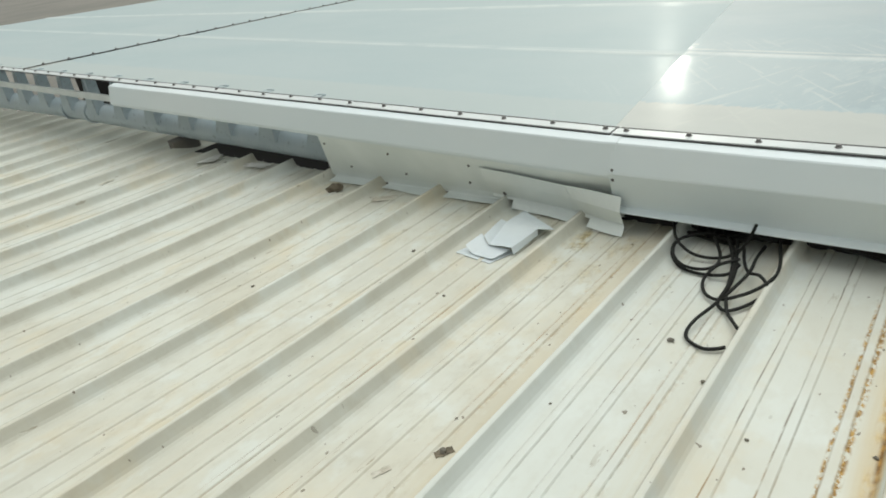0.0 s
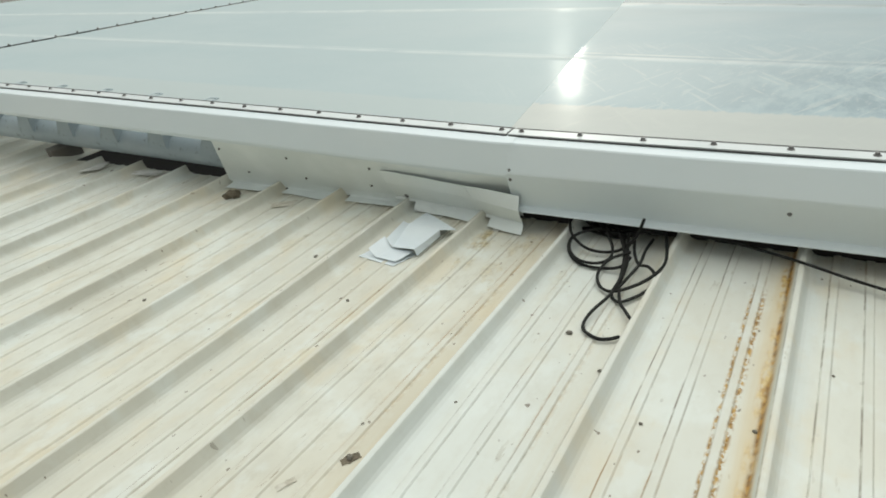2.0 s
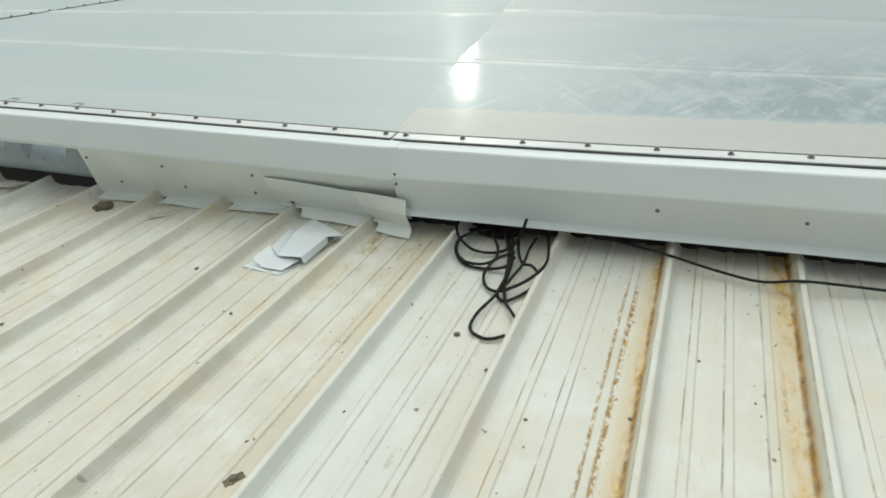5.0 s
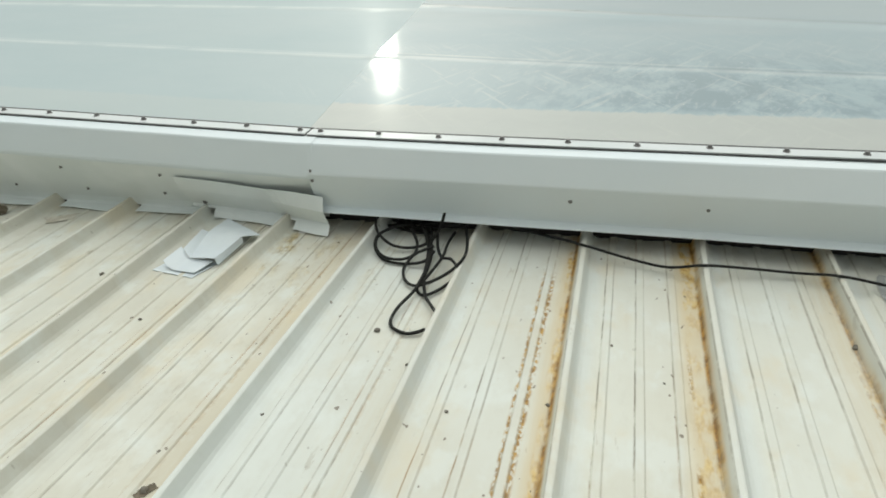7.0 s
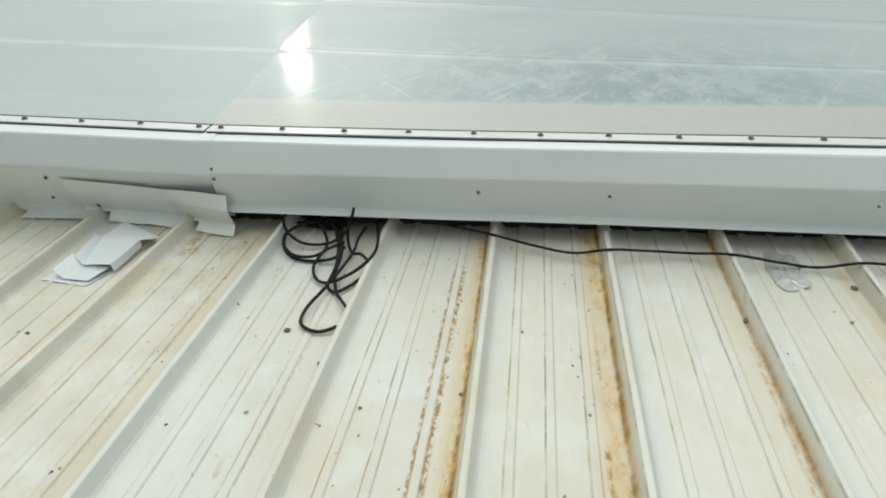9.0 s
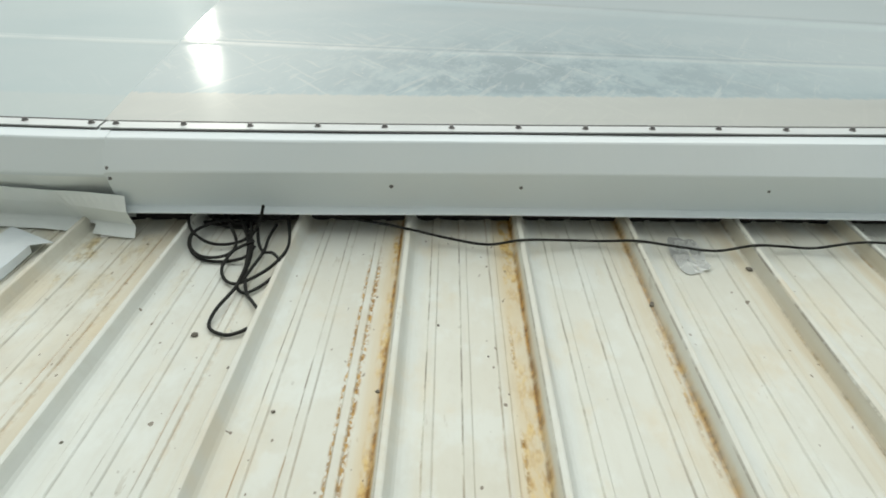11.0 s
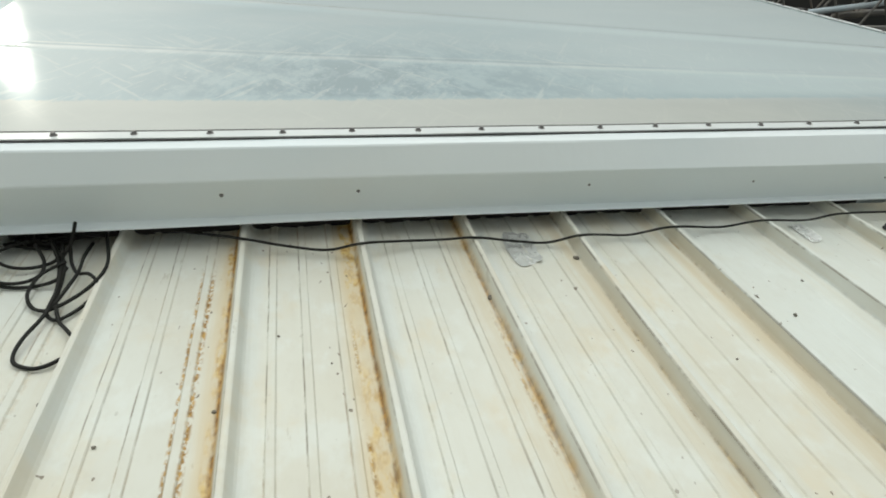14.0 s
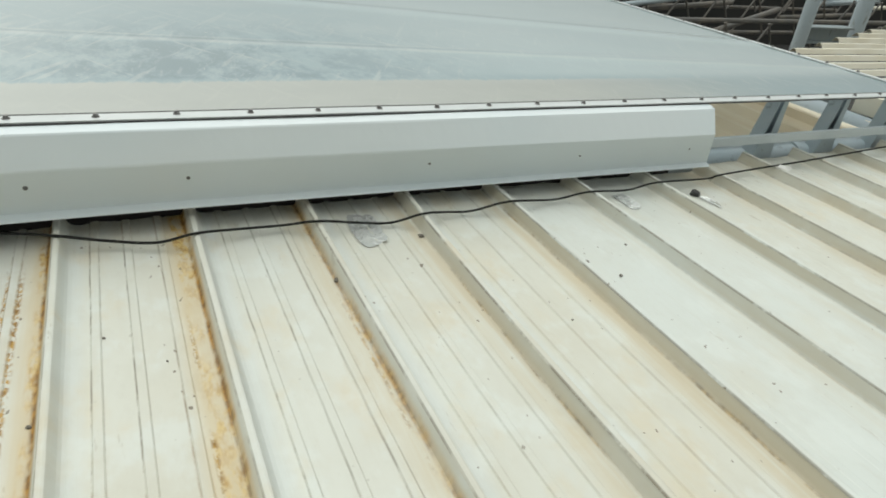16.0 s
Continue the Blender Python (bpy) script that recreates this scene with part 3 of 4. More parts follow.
def flap_rows():
    rows = []
    for x in steps(-0.465, 0.205, 24):
        t = (x + 0.465) / 0.67
        top = 0.204 - 0.018 * t - 0.056 * t ** 1.7
        low = 0.056 - 0.040 * t
        y0 = 0.030 - 0.012 * t
        f = max(0.0, (t - 0.62) / 0.38) ** 0.7
        y0, top, low = y0 - 0.082 * f, top + 0.030 * f, low + 0.030 * f
        rows.append([(x, -0.056 - 0.024 * f - 0.003 * math.sin(t * 6), top + 0.010), (x, -0.026 - 0.070 * f, top * 0.62 + low * 0.3), (x, y0, low), (x + 0.004 * t, y0 - 0.008, low - 0.010)])
    return rows


flap_sheet = part("flap_sheet", grid(flap_rows()), MAT_PATCH, flap, thick=0.0015)
for a, b in ((-0.352, -0.035), (0.045, 0.212)):
    rows = []
    for x in steps(a, b, 8):
        t = (x + 0.465) / 0.67
        f = max(0.0, (t - 0.62) / 0.38) ** 0.7
        rows.append([(x, 0.024 - 0.012 * t - 0.082 * f, 0.048 - 0.036 * t + 0.030 * f), (x, 0.010 - 0.012 * t - 0.085 * f, 0.036 - 0.024 * t + 0.014 * f), (x, -0.004 - 0.118 * (t - 0.16) * 0.75 - 0.022 * f, 0.011 + 0.002 * math.sin(x * 30))])
    part("flange", grid(rows), MAT_PATCH, flap, thick=0.0015)
screw(flap_sheet, (0.004, 0.010, 0.062), (0, -1, 0.4), 1.0)
screw(flap_sheet, (-0.396, 0.022, 0.070), (0, -1, 0.4), 1.0)
scrap = thing("sheet_scrap", "small white strip of sheet metal lying flat by the flap", "scrap")
part("strip", grid([[(0.075 + 0.05 * t, -0.035 - 0.05 * s, 0.006 + 0.004 * t) for t in steps(0, 1, 3)] for s in steps(0, 1, 3)]), MAT_RAG, scrap, thick=0.001)


# ---- pipe, bar and struts that carry the skylight edge ----
def pipe_z(x):
    pts = ((-12, 0.33), (-5, 0.225), (-3.65, 0.18), (-1.75, 0.125), (0, 0.05), (4.3, -0.055), (9, -0.075))
    for (a, za), (b, zb) in zip(pts, pts[1:]):
        if x <= b:
            return za + (zb - za) * (x - a) / (b - a)
    return pts[-1][1]


frame_pipe = thing("frame_pipe", "blue-grey painted steel pipe beam under the skylight edge", "pipe beam")
part("pipe", tube([(x, 0.175, pipe_z(x)) for x in steps(-12, 9, 42)], 0.082, 28), MAT_STEEL, frame_pipe, smooth=True)
for x in (-4.95, -4.55, 4.95):
    part("collar", tube([(x - 0.02, 0.175, pipe_z(x)), (x + 0.02, 0.175, pipe_z(x))], 0.094, 28), MAT_STEEL, frame_pipe, "steel collar on the pipe")


def bar_z(x):
    return edge_z(x) - 0.135 if x < 0 else 0.135 - 0.004 * (x - 4.1)


for x0, x1, name in ((-11.5, -3.55, "a"), (3.9, 7.4, "b")):
    bar = thing("flat_bar", "grey steel flat bar running along the skylight edge", "steel bar", group="edge bars")
    rows = []
    bm = bmesh.new()
    for x in steps(x0, x1, 16):
        z = bar_z(x)
        rows.append([bm.verts.new(p) for p in ((x, 0.012, z - 0.022), (x, 0.034, z - 0.022), (x, 0.034, z + 0.024), (x, 0.012, z + 0.024))])
    for a, b in zip(rows, rows[1:]):
        for k in range(4):
            bm.faces.new((a[k], a[(k + 1) % 4], b[(k + 1) % 4], b[k]))
    part("bar", bm, MAT_PALESTEEL if x0 > 0 else MAT_BAR, bar)


def strut(x):
    """A tapered channel bracket from the pipe up to the skylight edge, leaning outwards."""
    lo, hi = pipe_z(x) + 0.02, edge_z(x) - 0.006
    s = thing("skylight_strut", "grey steel channel strut between pipe and skylight edge", "strut", (x, 0, 0), "skylight struts")
    for side in (-1, 1):
        web = [[(side * (0.030 + 0.055 * (1 - t) ** 1.6) + 0.055 * t - 0.02, y, lo + (hi - lo) * t) for y in (0.085 + 0.015 * t, 0.165 + 0.01 * t)] for t in steps(0, 1, 8)]
        part("web", grid(web), MAT_STEEL, s, thick=0.007)
    back = [[(u * (0.030 + 0.055 * (1 - t) ** 1.6) + 0.055 * t - 0.02, 0.165 + 0.01 * t, lo + (hi - lo) * t) for u in (-1, 1)] for t in steps(0, 1, 8)]
    part("back_plate", grid(back), MAT_STEEL, s, thick=0.006)
    face = [[(u * (0.030 + 0.055 * (1 - t) ** 1.6) + 0.055 * t - 0.02, 0.085 + 0.015 * t, lo + (hi - lo) * t) for u in (-1.0 if t < 0.45 else -0.1, 1.0)] for t in (0.0, 0.15, 0.3, 0.44, 0.46, 0.7, 1.0)]
    part("front_plate", grid(face), MAT_STEEL, s, thick=0.006)
    return s


for i in range(4):
    strut(4.60 + 0.53 * i)
for i in range(16):
    strut(-1.69 - 0.445 * i)


# ---- cable ----
coil = thing("cable_coil", "tangled coil of black electric cable lying on the roof", "cable", (0.6, -0.2, 0))


def cord(parent, name, pts, radius=0.0056):
    base = parent.location
    return part(name, tube([Vector(p) - base for p in pts], radius, 8, 7), MAT_CABLE, parent, smooth=True)


def raised(pts, heights):
    """Adds heights to flat points, spread evenly along them."""
    out = []
    for i, (x, y) in enumerate(pts):
        f = i / (len(pts) - 1) * (len(heights) - 1)
        k = min(int(f), len(heights) - 2)
        h = heights[k] + (heights[k + 1] - heights[k]) * (f - k)
        # a higher point moves towards the viewer's side to stay on its line of sight
        g = (h - 0.012) / 1.2
        out.append((x + (1.265 - x) * g, y + (-2.165 - y) * g, h))
    return out


cord(coil, "cable_loop", raised([(0.497, 0.034), (0.439, -0.008), (0.409, -0.073), (0.433, -0.169), (0.494, -0.244), (0.575, -0.26), (0.642, -0.234), (0.66, -0.157)], (0.05, 0.05, 0.012, 0.012, 0.04)))
cord(coil, "cable_loop", raised([(0.347, 0.08), (0.397, -0.038), (0.478, -0.127), (0.551, -0.147), (0.609, -0.117), (0.625, -0.052)], (0.065, 0.05, 0.02, 0.02, 0.05)))
cord(coil, "cable_loop", raised([(0.534, 0.03), (0.457, 0.009), (0.413, -0.059), (0.431, -0.156), (0.488, -0.224), (0.555, -0.231), (0.592, -0.188), (0.579, -0.104), (0.525, 0.004)], (0.03, 0.04, 0.03, 0.022, 0.03, 0.05)))
cord(coil, "cable_loop", raised([(0.65, -0.12), (0.596, -0.187), (0.583, -0.279), (0.599, -0.345), (0.632, -0.388), (0.674, -0.388), (0.736, -0.316), (0.774, -0.218), (0.776, -0.119), (0.736, 0.057)], (0.05, 0.03, 0.01, 0.025, 0.06, 0.05)))
cord(coil, "cable_loop", raised([(0.605, 0.015), (0.642, -0.138), (0.663, -0.297), (0.664, -0.4), (0.683, -0.439), (0.711, -0.442), (0.753, -0.386), (0.779, -0.31), (0.767, -0.251), (0.733, -0.204), (0.7, -0.197), (0.669, -0.134), (0.639, -0.027)], (0.04, 0.04, 0.012, 0.012, 0.05, 0.04, 0.04)))
cord(coil, "cable_loop", raised([(0.579, 0.011), (0.646, -0.138), (0.669, -0.296), (0.662, -0.415), (0.636, -0.524), (0.633, -0.596), (0.651, -0.635), (0.696, -0.657), (0.729, -0.648), (0.754, -0.627)], (0.03, 0.03, 0.025, 0.01, 0.01, 0.012)))
cord(coil, "cable_loop", raised([(0.563, 0.034), (0.633, -0.14), (0.671, -0.334), (0.703, -0.443), (0.731, -0.488), (0.758, -0.526)], (0.05, 0.03, 0.012, 0.03)))
cord(coil, "cable_loop", raised([(0.704, -0.004), (0.697, -0.096), (0.701, -0.193), (0.684, -0.313), (0.669, -0.389)], (0.03, 0.05, 0.04, 0.022)))
cord(coil, "cable_loop", [(0.63, -0.13, 0.02), (0.655, -0.10, 0.05), (0.675, -0.09, 0.09), (0.691, -0.09, 0.138)])
for i in range(9):
    # the heap pushed into the gap
    cx, cy = 0.53 + 0.026 * i, 0.012 + 0.012 * (i % 3)
    cord(coil, "cable_loop", [(cx + (0.10 - 0.005 * i) * math.cos(a), cy + 0.035 * math.sin(a), 0.016 + 0.006 * i + 0.008 * math.sin(a * 2 + i)) for a in steps(0.4 * i, 0.4 * i + 5.6, 10)])

lead = thing("cable", "black electric cable trailing over the ribs", "cable", (1.2, 0, 0))
RUN = [(0.66, 0.03, 0.03), (0.751, 0.056, 0.050), (0.842, 0.052, 0.054), (0.958, 0.020, 0.045), (1.092, -0.026, 0.044), (1.199, -0.068, 0.058), (1.353, -0.139, 0.034), (1.48, -0.178, 0.035),
       (1.598, -0.148, 0.058), (1.73, -0.148, 0.04), (1.882, -0.155, 0.030), (2.01, -0.155, 0.058), (2.157, -0.200, 0.025), (2.265, -0.222, 0.022), (2.405, -0.186, 0.058), (2.503, -0.192, 0.03),
       (2.607, -0.204, 0.025), (2.80, -0.165, 0.058), (3.005, -0.188, 0.022), (3.205, -0.158, 0.058), (3.409, -0.176, 0.025), (3.61, -0.140, 0.058), (3.92, -0.152, 0.025), (4.01, -0.135, 0.056),
       (4.233, -0.112, 0.028), (4.41, -0.10, 0.058), (4.709, -0.078, 0.028), (4.81, -0.07, 0.058), (5.21, -0.035, 0.058), (5.61, 0.0, 0.058), (6.2, 0.02, 0.058), (7.0, 0.0, 0.058)]
def on_sight(p):
    """Slides a point whose height is not 0.03 along its line of sight."""
    g = (p[2] - 0.03) / 1.17
    return (p[0] + (1.38 - p[0]) * g, p[1] + (-2.15 - p[1]) * g, p[2])


cord(lead, "sheath", [on_sight(p) for p in RUN], 0.0048)


# ---- loose things on the roof ----
offcut = thing("metal_offcut", "bent pale grey sheet-metal offcut lying in a roof pan", "offcut", (-0.24, -0.25, 0))


SHIFT = Vector((0.24, 0.25, 0))


def bent(name, *plates, label=""):
    """Flat plates of four corners each, folded together along shared edges."""
    bm = bmesh.new()
    for plate in plates:
        bm.faces.new([bm.verts.new(Vector(p) + SHIFT) for p in plate])
    bmesh.ops.remove_doubles(bm, verts=bm.verts, dist=0.0005)
    bmesh.ops.subdivide_edges(bm, edges=bm.edges, cuts=2, use_grid_fill=True)
    for v in bm.verts:
        v.co.z += 0.0016 * noise.noise(v.co * 14)
    return part(name, bm, MAT_OFFCUT, offcut, label, thick=0.0014)


P1, P2, P3, P4 = (-0.272, -0.429, 0.010), (-0.173, -0.439, 0.012), (-0.135, -0.363, 0.022), (-0.235, -0.366, 0.028)
Q1, Q2, Q3, Q4 = (-0.229, -0.372, 0.034), (-0.122, -0.374, 0.040), (-0.097, -0.212, 0.046), (-0.266, -0.180, 0.038)
bent("base_sheet", ((-0.358, -0.432, 0.004), (-0.173, -0.460, 0.004), (-0.125, -0.352, 0.006), (-0.322, -0.340, 0.006)))
bent("lower_sheet", (P1, P2, P3, P4), (P1, P4, (-0.290, -0.325, 0.050), (-0.318, -0.410, 0.035)))
bent("upper_sheet", (Q1, Q2, Q3, Q4), (Q4, Q3, (-0.050, -0.157, 0.026), (-0.258, -0.045, 0.030)),
     (Q2, Q3, (-0.098, -0.212, 0.018), (-0.112, -0.376, 0.014)), (Q1, Q4, (-0.276, -0.201, 0.060), (-0.268, -0.345, 0.055)))


def lump(name, label, category, place, size, material, seed, group="", flat=0.5):
    bm = bmesh.new()
    bmesh.ops.create_icosphere(bm, subdivisions=2, radius=1.0)
    for v in bm.verts:
        v.co *= 1.0 + 0.45 * noise.noise(v.co * 1.6 + Vector((seed * 3.1, seed, 0)))
        v.co = Vector((v.co.x * size[0], v.co.y * size[1], (v.co.z + 0.75) * size[2] * flat))
    ob = part(name, bm, material)
    ob.location = place
    ob.rotation_euler = (0, 0, seed * 1.3)
    return tagged(ob, label, category, group)


lump("dirt_clod", "brown crumbling clod of dirt on the roof sheet", "debris", (-1.405, -0.10, 0.001), (0.046, 0.020, 0.030), MAT_BROWN, 3, flat=0.8)
for i, (x, y, r) in enumerate(((-0.535, -0.489, 0.011), (0.604, -0.646, 0.011), (0.223, -1.22, 0.007), (1.154, -0.879, 0.007), (0.744, -0.787, 0.007), (0.262, -1.334, 0.012), (0.77, -0.84, 0.005),
                               (1.97, -0.50, 0.012), (2.86, -0.62, 0.012), (2.93, -0.73, 0.008), (2.35, -0.30, 0.012), (2.42, -0.32, 0.008), (1.31, -0.60, 0.005), (0.9, -0.95, 0.006),
                               (-1.0, -0.98, 0.008), (-0.2, -0.72, 0.007), (0.42, -1.05, 0.005), (1.45, -0.74, 0.004), (2.6, -0.9, 0.005), (3.1, -0.55, 0.007))):
    lump("grit", "small dark piece of grit on the roof sheet", "grit", (x, y, 0.0005), (r * 0.95, r * 0.75, r * 0.7), MAT_STONE, i + 1.5, "grit on the roof", 0.8)


def flat_scrap(name, label, category, place, w, l, turn, material, seed, lift=0.003, parts="patch"):
    t = thing(name, label, category, place)
    rows = []
    for a in steps(-1, 1, 8):
        cut = 1.0 + 0.5 * noise.noise((a * 2, seed, 0))
        rows.append([(w * b * cut, l * a * (1 + 0.12 * noise.noise((b * 2, seed, 3))), lift + 0.004 * abs(noise.noise((a * 3, b * 3, seed)))) for b in steps(-1, 1, 6)])
    part(parts, grid(rows), material, t, thick=0.001)
    t.rotation_euler = (0, 0, turn)
    return t


flat_scrap("dirt_smear", "dark dried smudge of dirt on the roof sheet", "dirt", (0.16, -1.466, 0.0005), 0.009, 0.026, -0.5, MAT_STAIN, 21, 0.0016)
flat_scrap("dirt_smear", "brown crusted smudge of dirt on the roof sheet", "dirt", (0.265, -1.335, 0.0005), 0.012, 0.026, -0.6, MAT_BROWN, 23, 0.0016)
flat_scrap("dirt_smear", "grey-brown smear of dirt on the roof sheet", "dirt", (-1.30, -1.05, 0.0005), 0.02, 0.05, -0.4, MAT_STAIN, 25, 0.0016)
def torn_tape(label, place, w, l, turn, seed):
    """A wrinkled patch with a ragged outline and one curled edge."""
    t = thing("foil_tape", label, "tape", place)
    rows = []
    for r in steps(0.02, 1, 7):
        row = []
        for a in steps(0, 2 * math.pi, 28):
            k = 0.90 + 0.16 * noise.noise((math.cos(a) * 1.4, math.sin(a) * 1.4, seed)) + 0.12 * noise.noise((math.cos(a) * 5, math.sin(a) * 5, seed))
            square = (abs(math.cos(a)) ** 5 + abs(math.sin(a)) ** 5) ** -0.2
            x, y = math.cos(a) * square * r * k, math.sin(a) * square * r * k
            curl = 0.016 * max(0, x - 0.25) * r + 0.005 * abs(noise.noise((x * 4, y * 4, seed)))
            row.append((w * x, l * y, 0.002 + curl))
        rows.append(row)
    part("foil", grid(rows), MAT_FOIL, t, thick=0.0006)
    t.rotation_euler = (0, 0, turn)


torn_tape("torn wrinkled piece of silver foil tape stuck to the roof", (2.172, -0.205, 0.001), 0.056, 0.125, 0.02, 2.3)
torn_tape("small dull piece of foil tape stuck to the roof", (3.365, -0.235, 0.001), 0.032, 0.078, 0.05, 5.1)
flat_scrap("dirt_smear", "grey crusted smear of dirt on the roof sheet", "dirt", (-3.26, -0.44, 0.001), 0.05, 0.10, 0.2, MAT_STAIN, 8)
flat_scrap("white_rag", "crumpled white scrap lying at the roof's edge", "scrap", (-2.75, 0.02, 0.006), 0.07, 0.07, 0.5, MAT_RAG, 11, 0.012)
flat_scrap("white_rag", "white strip of torn sheet at the roof's edge", "scrap", (-2.25, 0.035, 0.004), 0.10, 0.035, 0.1, MAT_RAG, 12, 0.01)
flat_scrap("paper_scrap", "pale torn scrap of paper stuck on the roof", "scrap", (-1.06, -0.10, 0.001), 0.06, 0.03, 0.5, MAT_STAIN, 14)
flat_scrap("white_rag", "small white crumpled scrap on a roof rib", "scrap", (4.44, -0.17, 0.050), 0.03, 0.03, 0.5, MAT_RAG, 15, 0.004)
wrapper = thing("plastic_wrapper", "crumpled clear plastic wrapper with a dark end", "litter", (3.77, -0.29, 0.0))
for turn, length, shift in ((0.22, 0.075, 0.0), (0.42, 0.055, 0.018)):
    rows = []
    for t in steps(0, 1, 9):
        wide = 0.010 * (1 - 0.5 * t) * (1 + 0.4 * noise.noise((t * 6, shift * 90, 0)))
        rows.append([(shift + turn * length * t + wide * b, 0.02 - length * 1.5 * t, 0.004 + 0.010 * abs(noise.noise((t * 5, b * 2, 3 + shift)))) for b in (-1, -0.3, 0.4, 1)])
    part("film", grid(rows), MAT_FOIL, wrapper, "crumpled clear film", thick=0.0006)
bm = bmesh.new()
bmesh.ops.create_icosphere(bm, subdivisions=2, radius=0.020, matrix=Matrix.Translation((-0.006, 0.045, 0.012)))
for v in bm.verts:
    v.co += (v.co - Vector((-0.006, 0.045, 0.012))) * 0.9 * noise.noise(v.co * 60)
    v.co.z = max(0.001, v.co.z * 0.9)
part("clump", bm, MAT_RUBBER, wrapper, "dark crumpled end")
block = thing("timber_block", "short dark grey timber block wedged at the roof's edge", "block", (-3.22, 0.13, 0.05))
part("block", boxed((-0.055, -0.09, -0.045), (0.055, 0.10, 0.045), pose(0, 0, 0, 4, 3, -14), 0.006), MAT_RUSTSTEEL, block)


# ---- beyond the skylight ----
def ribbed(x0, x1, y0, y1, pitch, z, along="y"):
    """A far roof sheet with trapezoid ribs."""
    rows = []
    p0, p1 = (x0, x1) if along == "y" else (y0, y1)
    prof = []
    p = p0
    while p < p1:
        prof += [(p, 0.0), (p + pitch * 0.12, 0.045), (p + pitch * 0.24, 0.045), (p + pitch * 0.38, 0.0)]
        p += pitch
    for q in steps(*((y0, y1) if along == "y" else (x0, x1)), 6):
        rows.append([(a, q, z + h) if along == "y" else (q, a, z + h) for a, h in prof])
    return grid(rows)


lower_roof = part("lower_roof", ribbed(3.6, 6.2, 0.30, 1.25, 0.4, -0.03), MAT_LOWROOF, thick=0.002)
tagged(lower_roof, "stained cream ribbed roof under the skylight edge", "roof", kind="structure")
far_roof = thing("far_roof", "cream ribbed metal roof beyond the skylight", "roof", kind="structure")
for i in range(19):
    # each panel carries one rib along its length; the upper ends step back one after another
    y = 0.25 + 0.26 * i
    x = max(6.6, 7.72 + (y - 2.33) / 0.37 + 0.05 * (i % 2))
    part("roof_panel", ribbed(x, 15.4, y, y + 0.25, 0.26, -0.03 + 0.002 * (i % 3), "x"), MAT_FAR, far_roof, thick=0.002)
edge_pipe = thing("edge_pipe", "dark blue-grey steel pipe beside the skylight", "pipe beam")
part("pipe", tube([(6.10, 0.25, -0.12), (6.02, 1.6, -0.10), (5.98, 5.0, -0.14)], 0.14, 20), MAT_STEEL, edge_pipe, smooth=True)
pipe_block = thing("concrete_block", "pale block on the roof beside the pipe", "block", (6.38, 0.62, 0.03))
part("block", boxed((-0.12, -0.10, -0.04), (0.12, 0.10, 0.10), pose(0, 0, 0, 0, 0, 12), 0.008), MAT_FAR, pipe_block)
# plain near-black backdrop, a wall and a deck, behind the trusses
shed = part("wall_backdrop", boxed((5.5, 13.0, -9), (40, 13.3, -0.3)), MAT_BACKDROP)
tagged(shed, "plain near-black backdrop wall behind the steelwork", "wall", kind="structure")
deck = part("floor_yard", boxed((6.0, 3.9, -2.6), (40, 13.0, -2.5)), MAT_BACKDROP)
tagged(deck, "plain near-black backdrop deck below the steelwork", "floor", kind="structure")
for x, y, r in ((9.22, 3.4, 0.082), (10.32, 3.45, 0.10), (12.4, 3.9, 0.10)):
    col = thing("steel_column", "dark grey steel pipe column standing in the yard", "column", (x, y, 0), "yard columns")
    part("shaft", tube([(0.05, 0, -2.5), (-0.06, 0, 0.62)], r, 20), MAT_YARD, col, smooth=True)
    part("base_plate", boxed((-0.25, -0.25, -2.5), (0.25, 0.25, -2.46)), MAT_STEEL, col)
beam = thing("steel_beam", "grey steel beam between the columns", "beam", (9.65, 3.42, -0.05))
part("flange", boxed((-0.42, -0.08, 0.07), (0.44, 0.08, 0.09)), MAT_YARD, beam)
part("flange", boxed((-0.42, -0.08, -0.11), (0.44, 0.08, -0.09)), MAT_YARD, beam)
part("web", boxed((-0.42, -0.012, -0.09), (0.44, 0.012, 0.07)), MAT_YARD, beam)
rng = random.Random(5)
for j in range(3):
    y = 4.3 + 1.7 * j
    tr = thing("steel_truss", "dark dusty steel lattice truss", "truss", (0, y, -0.55 + 0.12 * j), "yard trusses")
    part("chord", tube([(6.6, 0, 0.42), (17, 0.6, 0.42)], 0.035, 8), MAT_RUSTSTEEL, tr)
    part("chord", tube([(6.6, 0, -0.25), (17, 0.6, -0.25)], 0.035, 8), MAT_RUSTSTEEL, tr)
    for i in range(12):
        a = 6.7 + 0.85 * i
        part("brace", tube([(a, 0.0, -0.25), (a + 0.42 + 0.1 * rng.random(), 0.02, 0.42)], 0.018, 6), MAT_RUSTSTEEL, tr)
        part("brace", tube([(a + 0.46, 0.02, 0.42), (a + 0.85, 0.0, -0.25)], 0.018, 6), MAT_RUSTSTEEL, tr)
for i in range(14):
    x, y = 7.6 + 0.75 * i + rng.random() * 0.4, 4.6 + 5 * rng.random()
    rail = thing("pipe_rail", "pale grey pipe lying across the yard steelwork", "pipe", (x, y, -0.25 - 0.3 * rng.random()), "loose pipes")
    part("pipe", tube([(-1.2, -0.3, 0.1 * rng.random()), (1.3, 0.6 * rng.random(), 0.35 * rng.random())], 0.02 + 0.03 * rng.random(), 8), rng.choice((MAT_STEEL, MAT_RUSTSTEEL, MAT_FAR)), rail, smooth=True)


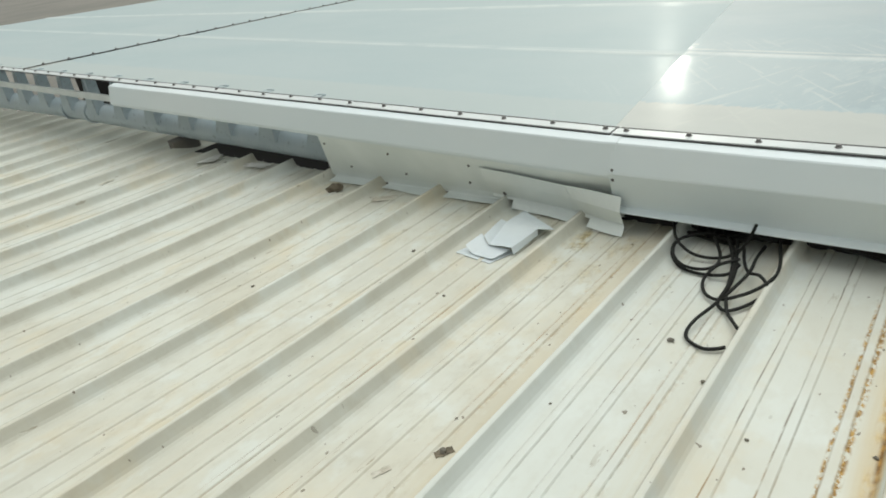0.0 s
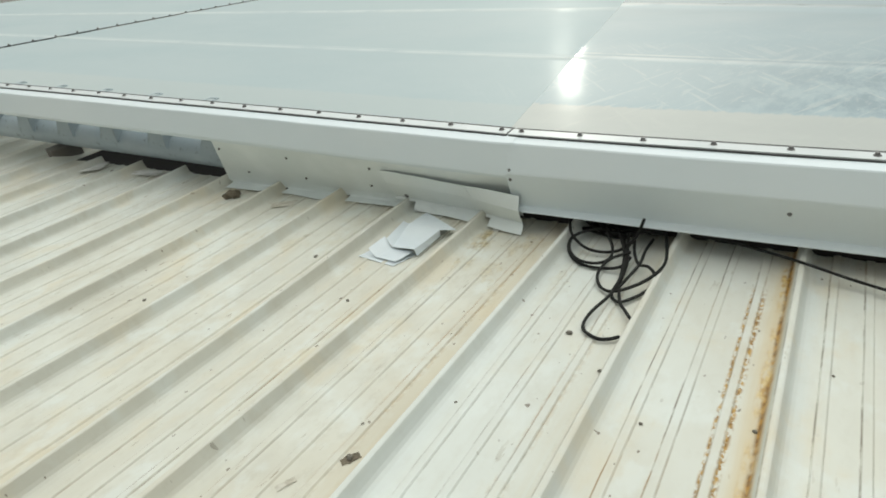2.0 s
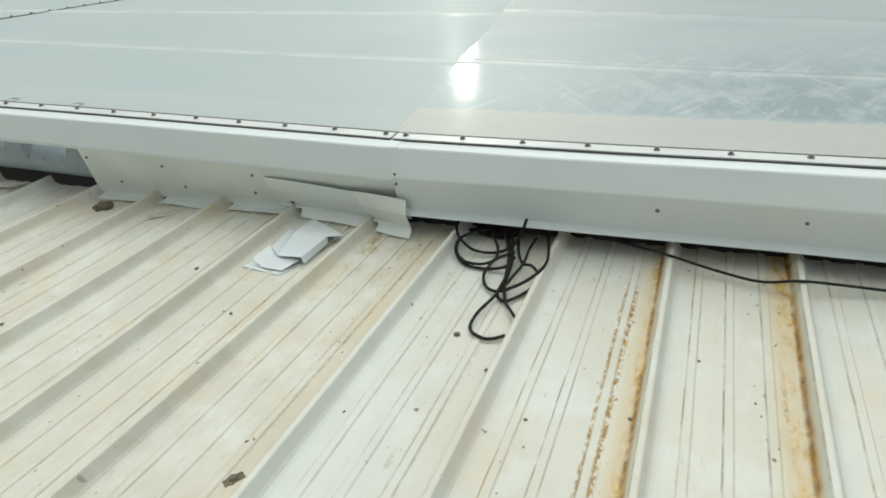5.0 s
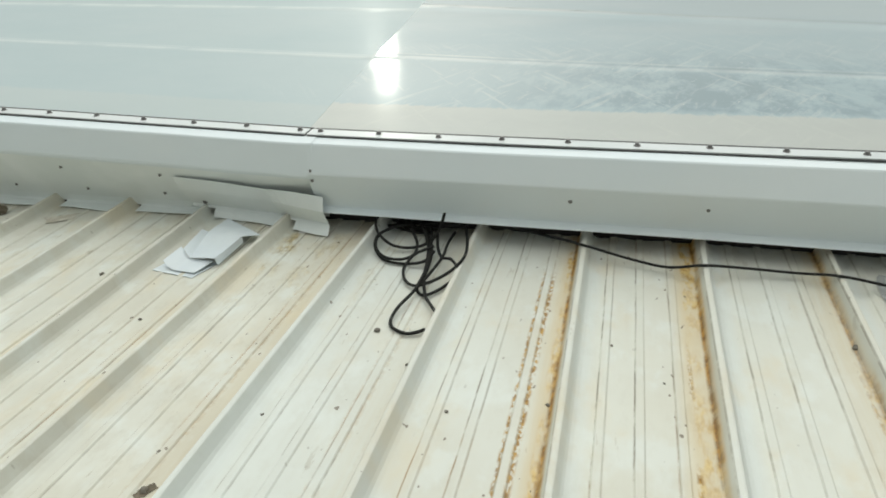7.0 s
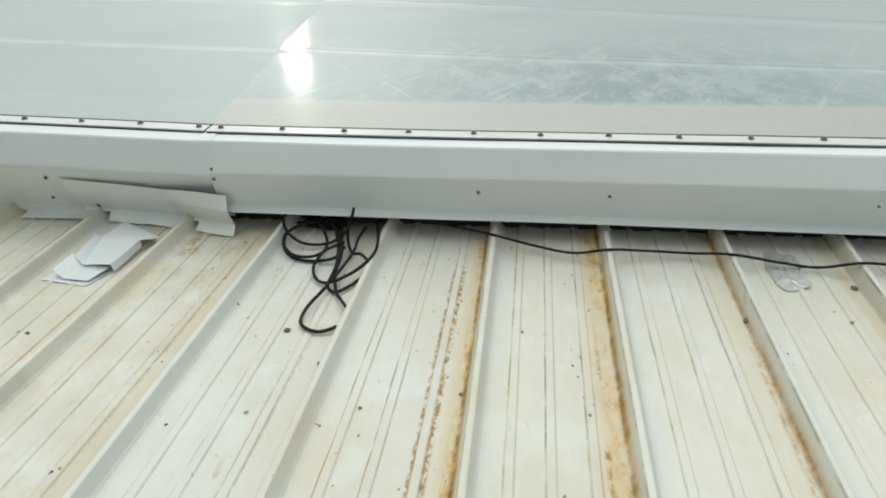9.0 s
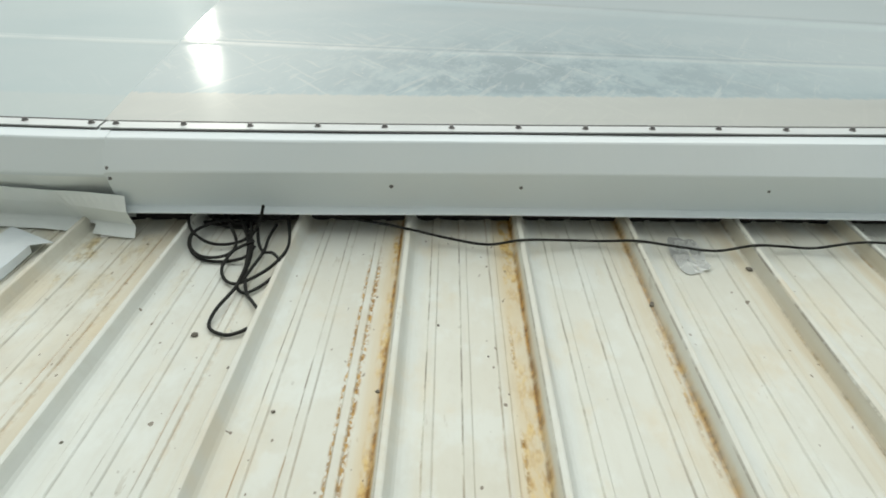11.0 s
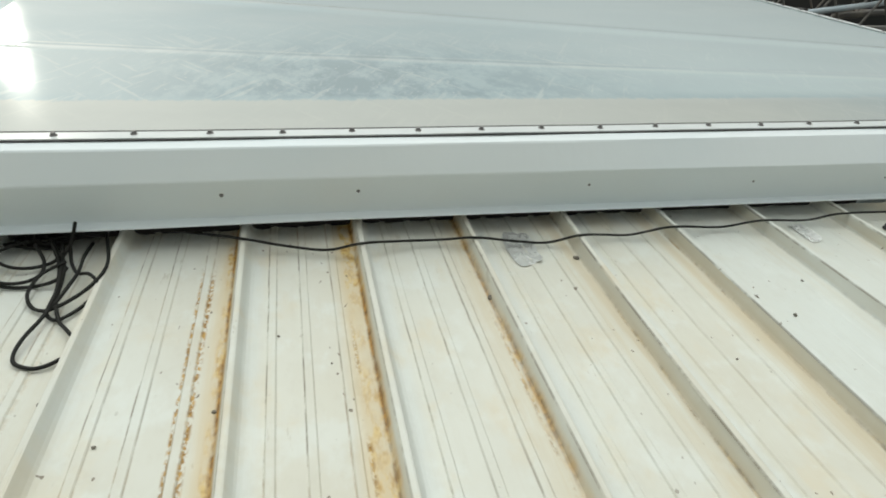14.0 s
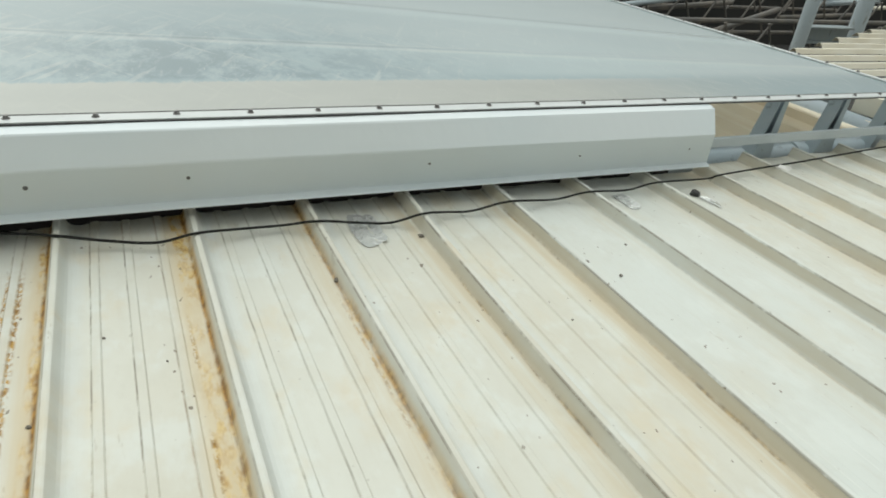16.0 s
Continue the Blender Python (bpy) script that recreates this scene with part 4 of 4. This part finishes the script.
# ---- the roof itself ----
roof = thing("roof", "weathered cream ribbed metal roof with rust streaks", "roof", kind="structure")
PROFILE = [(-0.0110, 0.0440), (-0.0070, 0.0505), (0.0030, 0.0525), (0.0080, 0.0505), (0.0110, 0.0440), (0.0150, 0.0325), (0.0215, 0.0165), (0.0285, 0.0072), (0.0390, 0.0026), (0.0560, 0.0)]
for c in (0.0975, 0.194, 0.2945):
    PROFILE += [(c - 0.0135, 0.0), (c - 0.0090, 0.0043), (c + 0.0090, 0.0043), (c + 0.0135, 0.0)]
PROFILE += [(0.3700, 0.0), (0.3750, 0.0030), (0.3900, 0.0440), (0.3930, 0.0490), (0.4000, 0.0500)]
# how far each seam swings per metre towards the eaves, and how much more per square metre: the sheets fan out past the kink
SWING = {-5: (0.03, 0.070), -4: (0.02, 0.064), -3: (0.015, 0.046), -2: (0.02, 0.040), -1: (0.02, 0.020), 0: (0.05, 0.012), 1: (0.045, 0.0), 2: (0.03, 0.0),
         3: (0.009, 0.0), 4: (0.010, 0.0), 5: (0.008, 0.0), 6: (0.040, -0.018), 7: (0.005, 0.0), 8: (-0.022, 0.0), 9: (-0.033, 0.0), 10: (-0.032, 0.0)}


def seam_x(i, y):
    s, more = SWING.get(i, (-0.045, 0.0) if i > 10 else (min(0.045 + 0.012 * (-5 - i), 0.14), 0.062))
    return 0.4 * i + s * y + more * y * min(abs(y), 2.2)


def roof_end(x):
    return 0.45 if x < -3.1 else 0.114 if x < -1.45 else 0.060 if x < 0.2 or x > 4.0 else 0.060 - 0.005 * (x - 0.2) ** 2


#               sheet: (rust, stain, dirt, smear, clean, reach of the rust, rows of rust, grime on the crest and painted
#                   shade on the rib side)
WEAR = {-6: (0.0, 0.1, 0.3, 0.8, 0.6, 0.36, 0.0, 0.0), -5: (0.0, 0.1, 0.3, 0.9, 0.5, 0.36, 0.0, 0.0), -4: (0.0, 0.1, 0.35, 1.0, 0.1, 0.36, 0.0, 0.0), -3: (0.0, 0.15, 0.45, 1.0, 0.0, 0.36, 0.0, 0.0),
        -2: (0.10, 0.6, 0.6, 0.75, 0.0, 0.36, 0.0, 0.0), -1: (0.05, 0.2, 1.0, 0.6, 0.15, 0.36, 0.0, 0.0), 0: (0.12, 0.5, 1.0, 0.8, 0.0, 0.36, 0.25, 0.0), 1: (0.08, 0.3, 0.75, 0.25, 0.75, 0.36, 0.2, 0.0),
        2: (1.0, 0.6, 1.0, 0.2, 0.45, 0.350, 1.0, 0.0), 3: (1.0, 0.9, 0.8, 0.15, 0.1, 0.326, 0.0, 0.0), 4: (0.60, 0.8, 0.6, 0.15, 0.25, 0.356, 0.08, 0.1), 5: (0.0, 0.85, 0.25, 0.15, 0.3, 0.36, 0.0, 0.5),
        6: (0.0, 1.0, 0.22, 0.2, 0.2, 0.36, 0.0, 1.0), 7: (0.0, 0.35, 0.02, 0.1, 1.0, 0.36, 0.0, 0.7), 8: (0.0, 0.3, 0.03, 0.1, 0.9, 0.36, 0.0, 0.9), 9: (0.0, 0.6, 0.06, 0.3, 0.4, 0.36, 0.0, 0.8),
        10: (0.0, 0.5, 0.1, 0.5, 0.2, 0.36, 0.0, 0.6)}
YS = steps(-6.9, -2.0, 14) + steps(-1.94, 0.055, 42)
for i in range(-33, 34):
    rows = []
    for v in YS:
        row = []
        for u, z in PROFILE:
            end = roof_end(0.4 * i + u)
            y = min(v, end) if v < YS[-1] else end
            x0, x1 = seam_x(i, y), seam_x(i + 1, y)
            x = x0 + u / 0.4 * (x1 - x0)
            pan = 1.0 if z < 0.01 else 0.45
            if z == 0.0043 and i > 6:
                z *= 0.3
            if v == YS[-1] and z < 0.01:
                y += 0.016 * noise.noise((x * 14, 1.0, 0))
            row.append((x + 0.0016 * noise.noise((i * 3.7, y * 1.1, 2)) * (1 if 0.02 < u < 0.36 else 0.4) - 0.4 * i, y, z + 0.0030 * pan * noise.noise((x * 2.3, y * 0.9, 1.5)) + 0.0010 * noise.noise((x * 9, y * 4, 8))))
        rows.append(row)
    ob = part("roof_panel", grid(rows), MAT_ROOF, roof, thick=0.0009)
    uv = ob.data.uv_layers.new(name="sheet")
    for loop in ob.data.loops:
        r, c = divmod(loop.vertex_index, len(PROFILE))
        uv.data[loop.index].uv = (PROFILE[c][0], YS[r])
    ob.location = (0.4 * i, 0, 0)
    wear = WEAR.get(i, (0.0, 0.2 + 0.3 * ((i * 7) % 5) / 5, 0.3, 0.6, 0.4, 0.36, 0.0, 0.4 if i > 10 else 0.0))
    for key, value in zip(("rust", "stain", "dirt", "smear", "clean", "reach", "rows", "crest"), wear):
        ob[key] = value
    ob["mould"] = {0: 1.0, 1: 0.3, -2: 0.25, -1: 0.25}.get(i, 0.0)
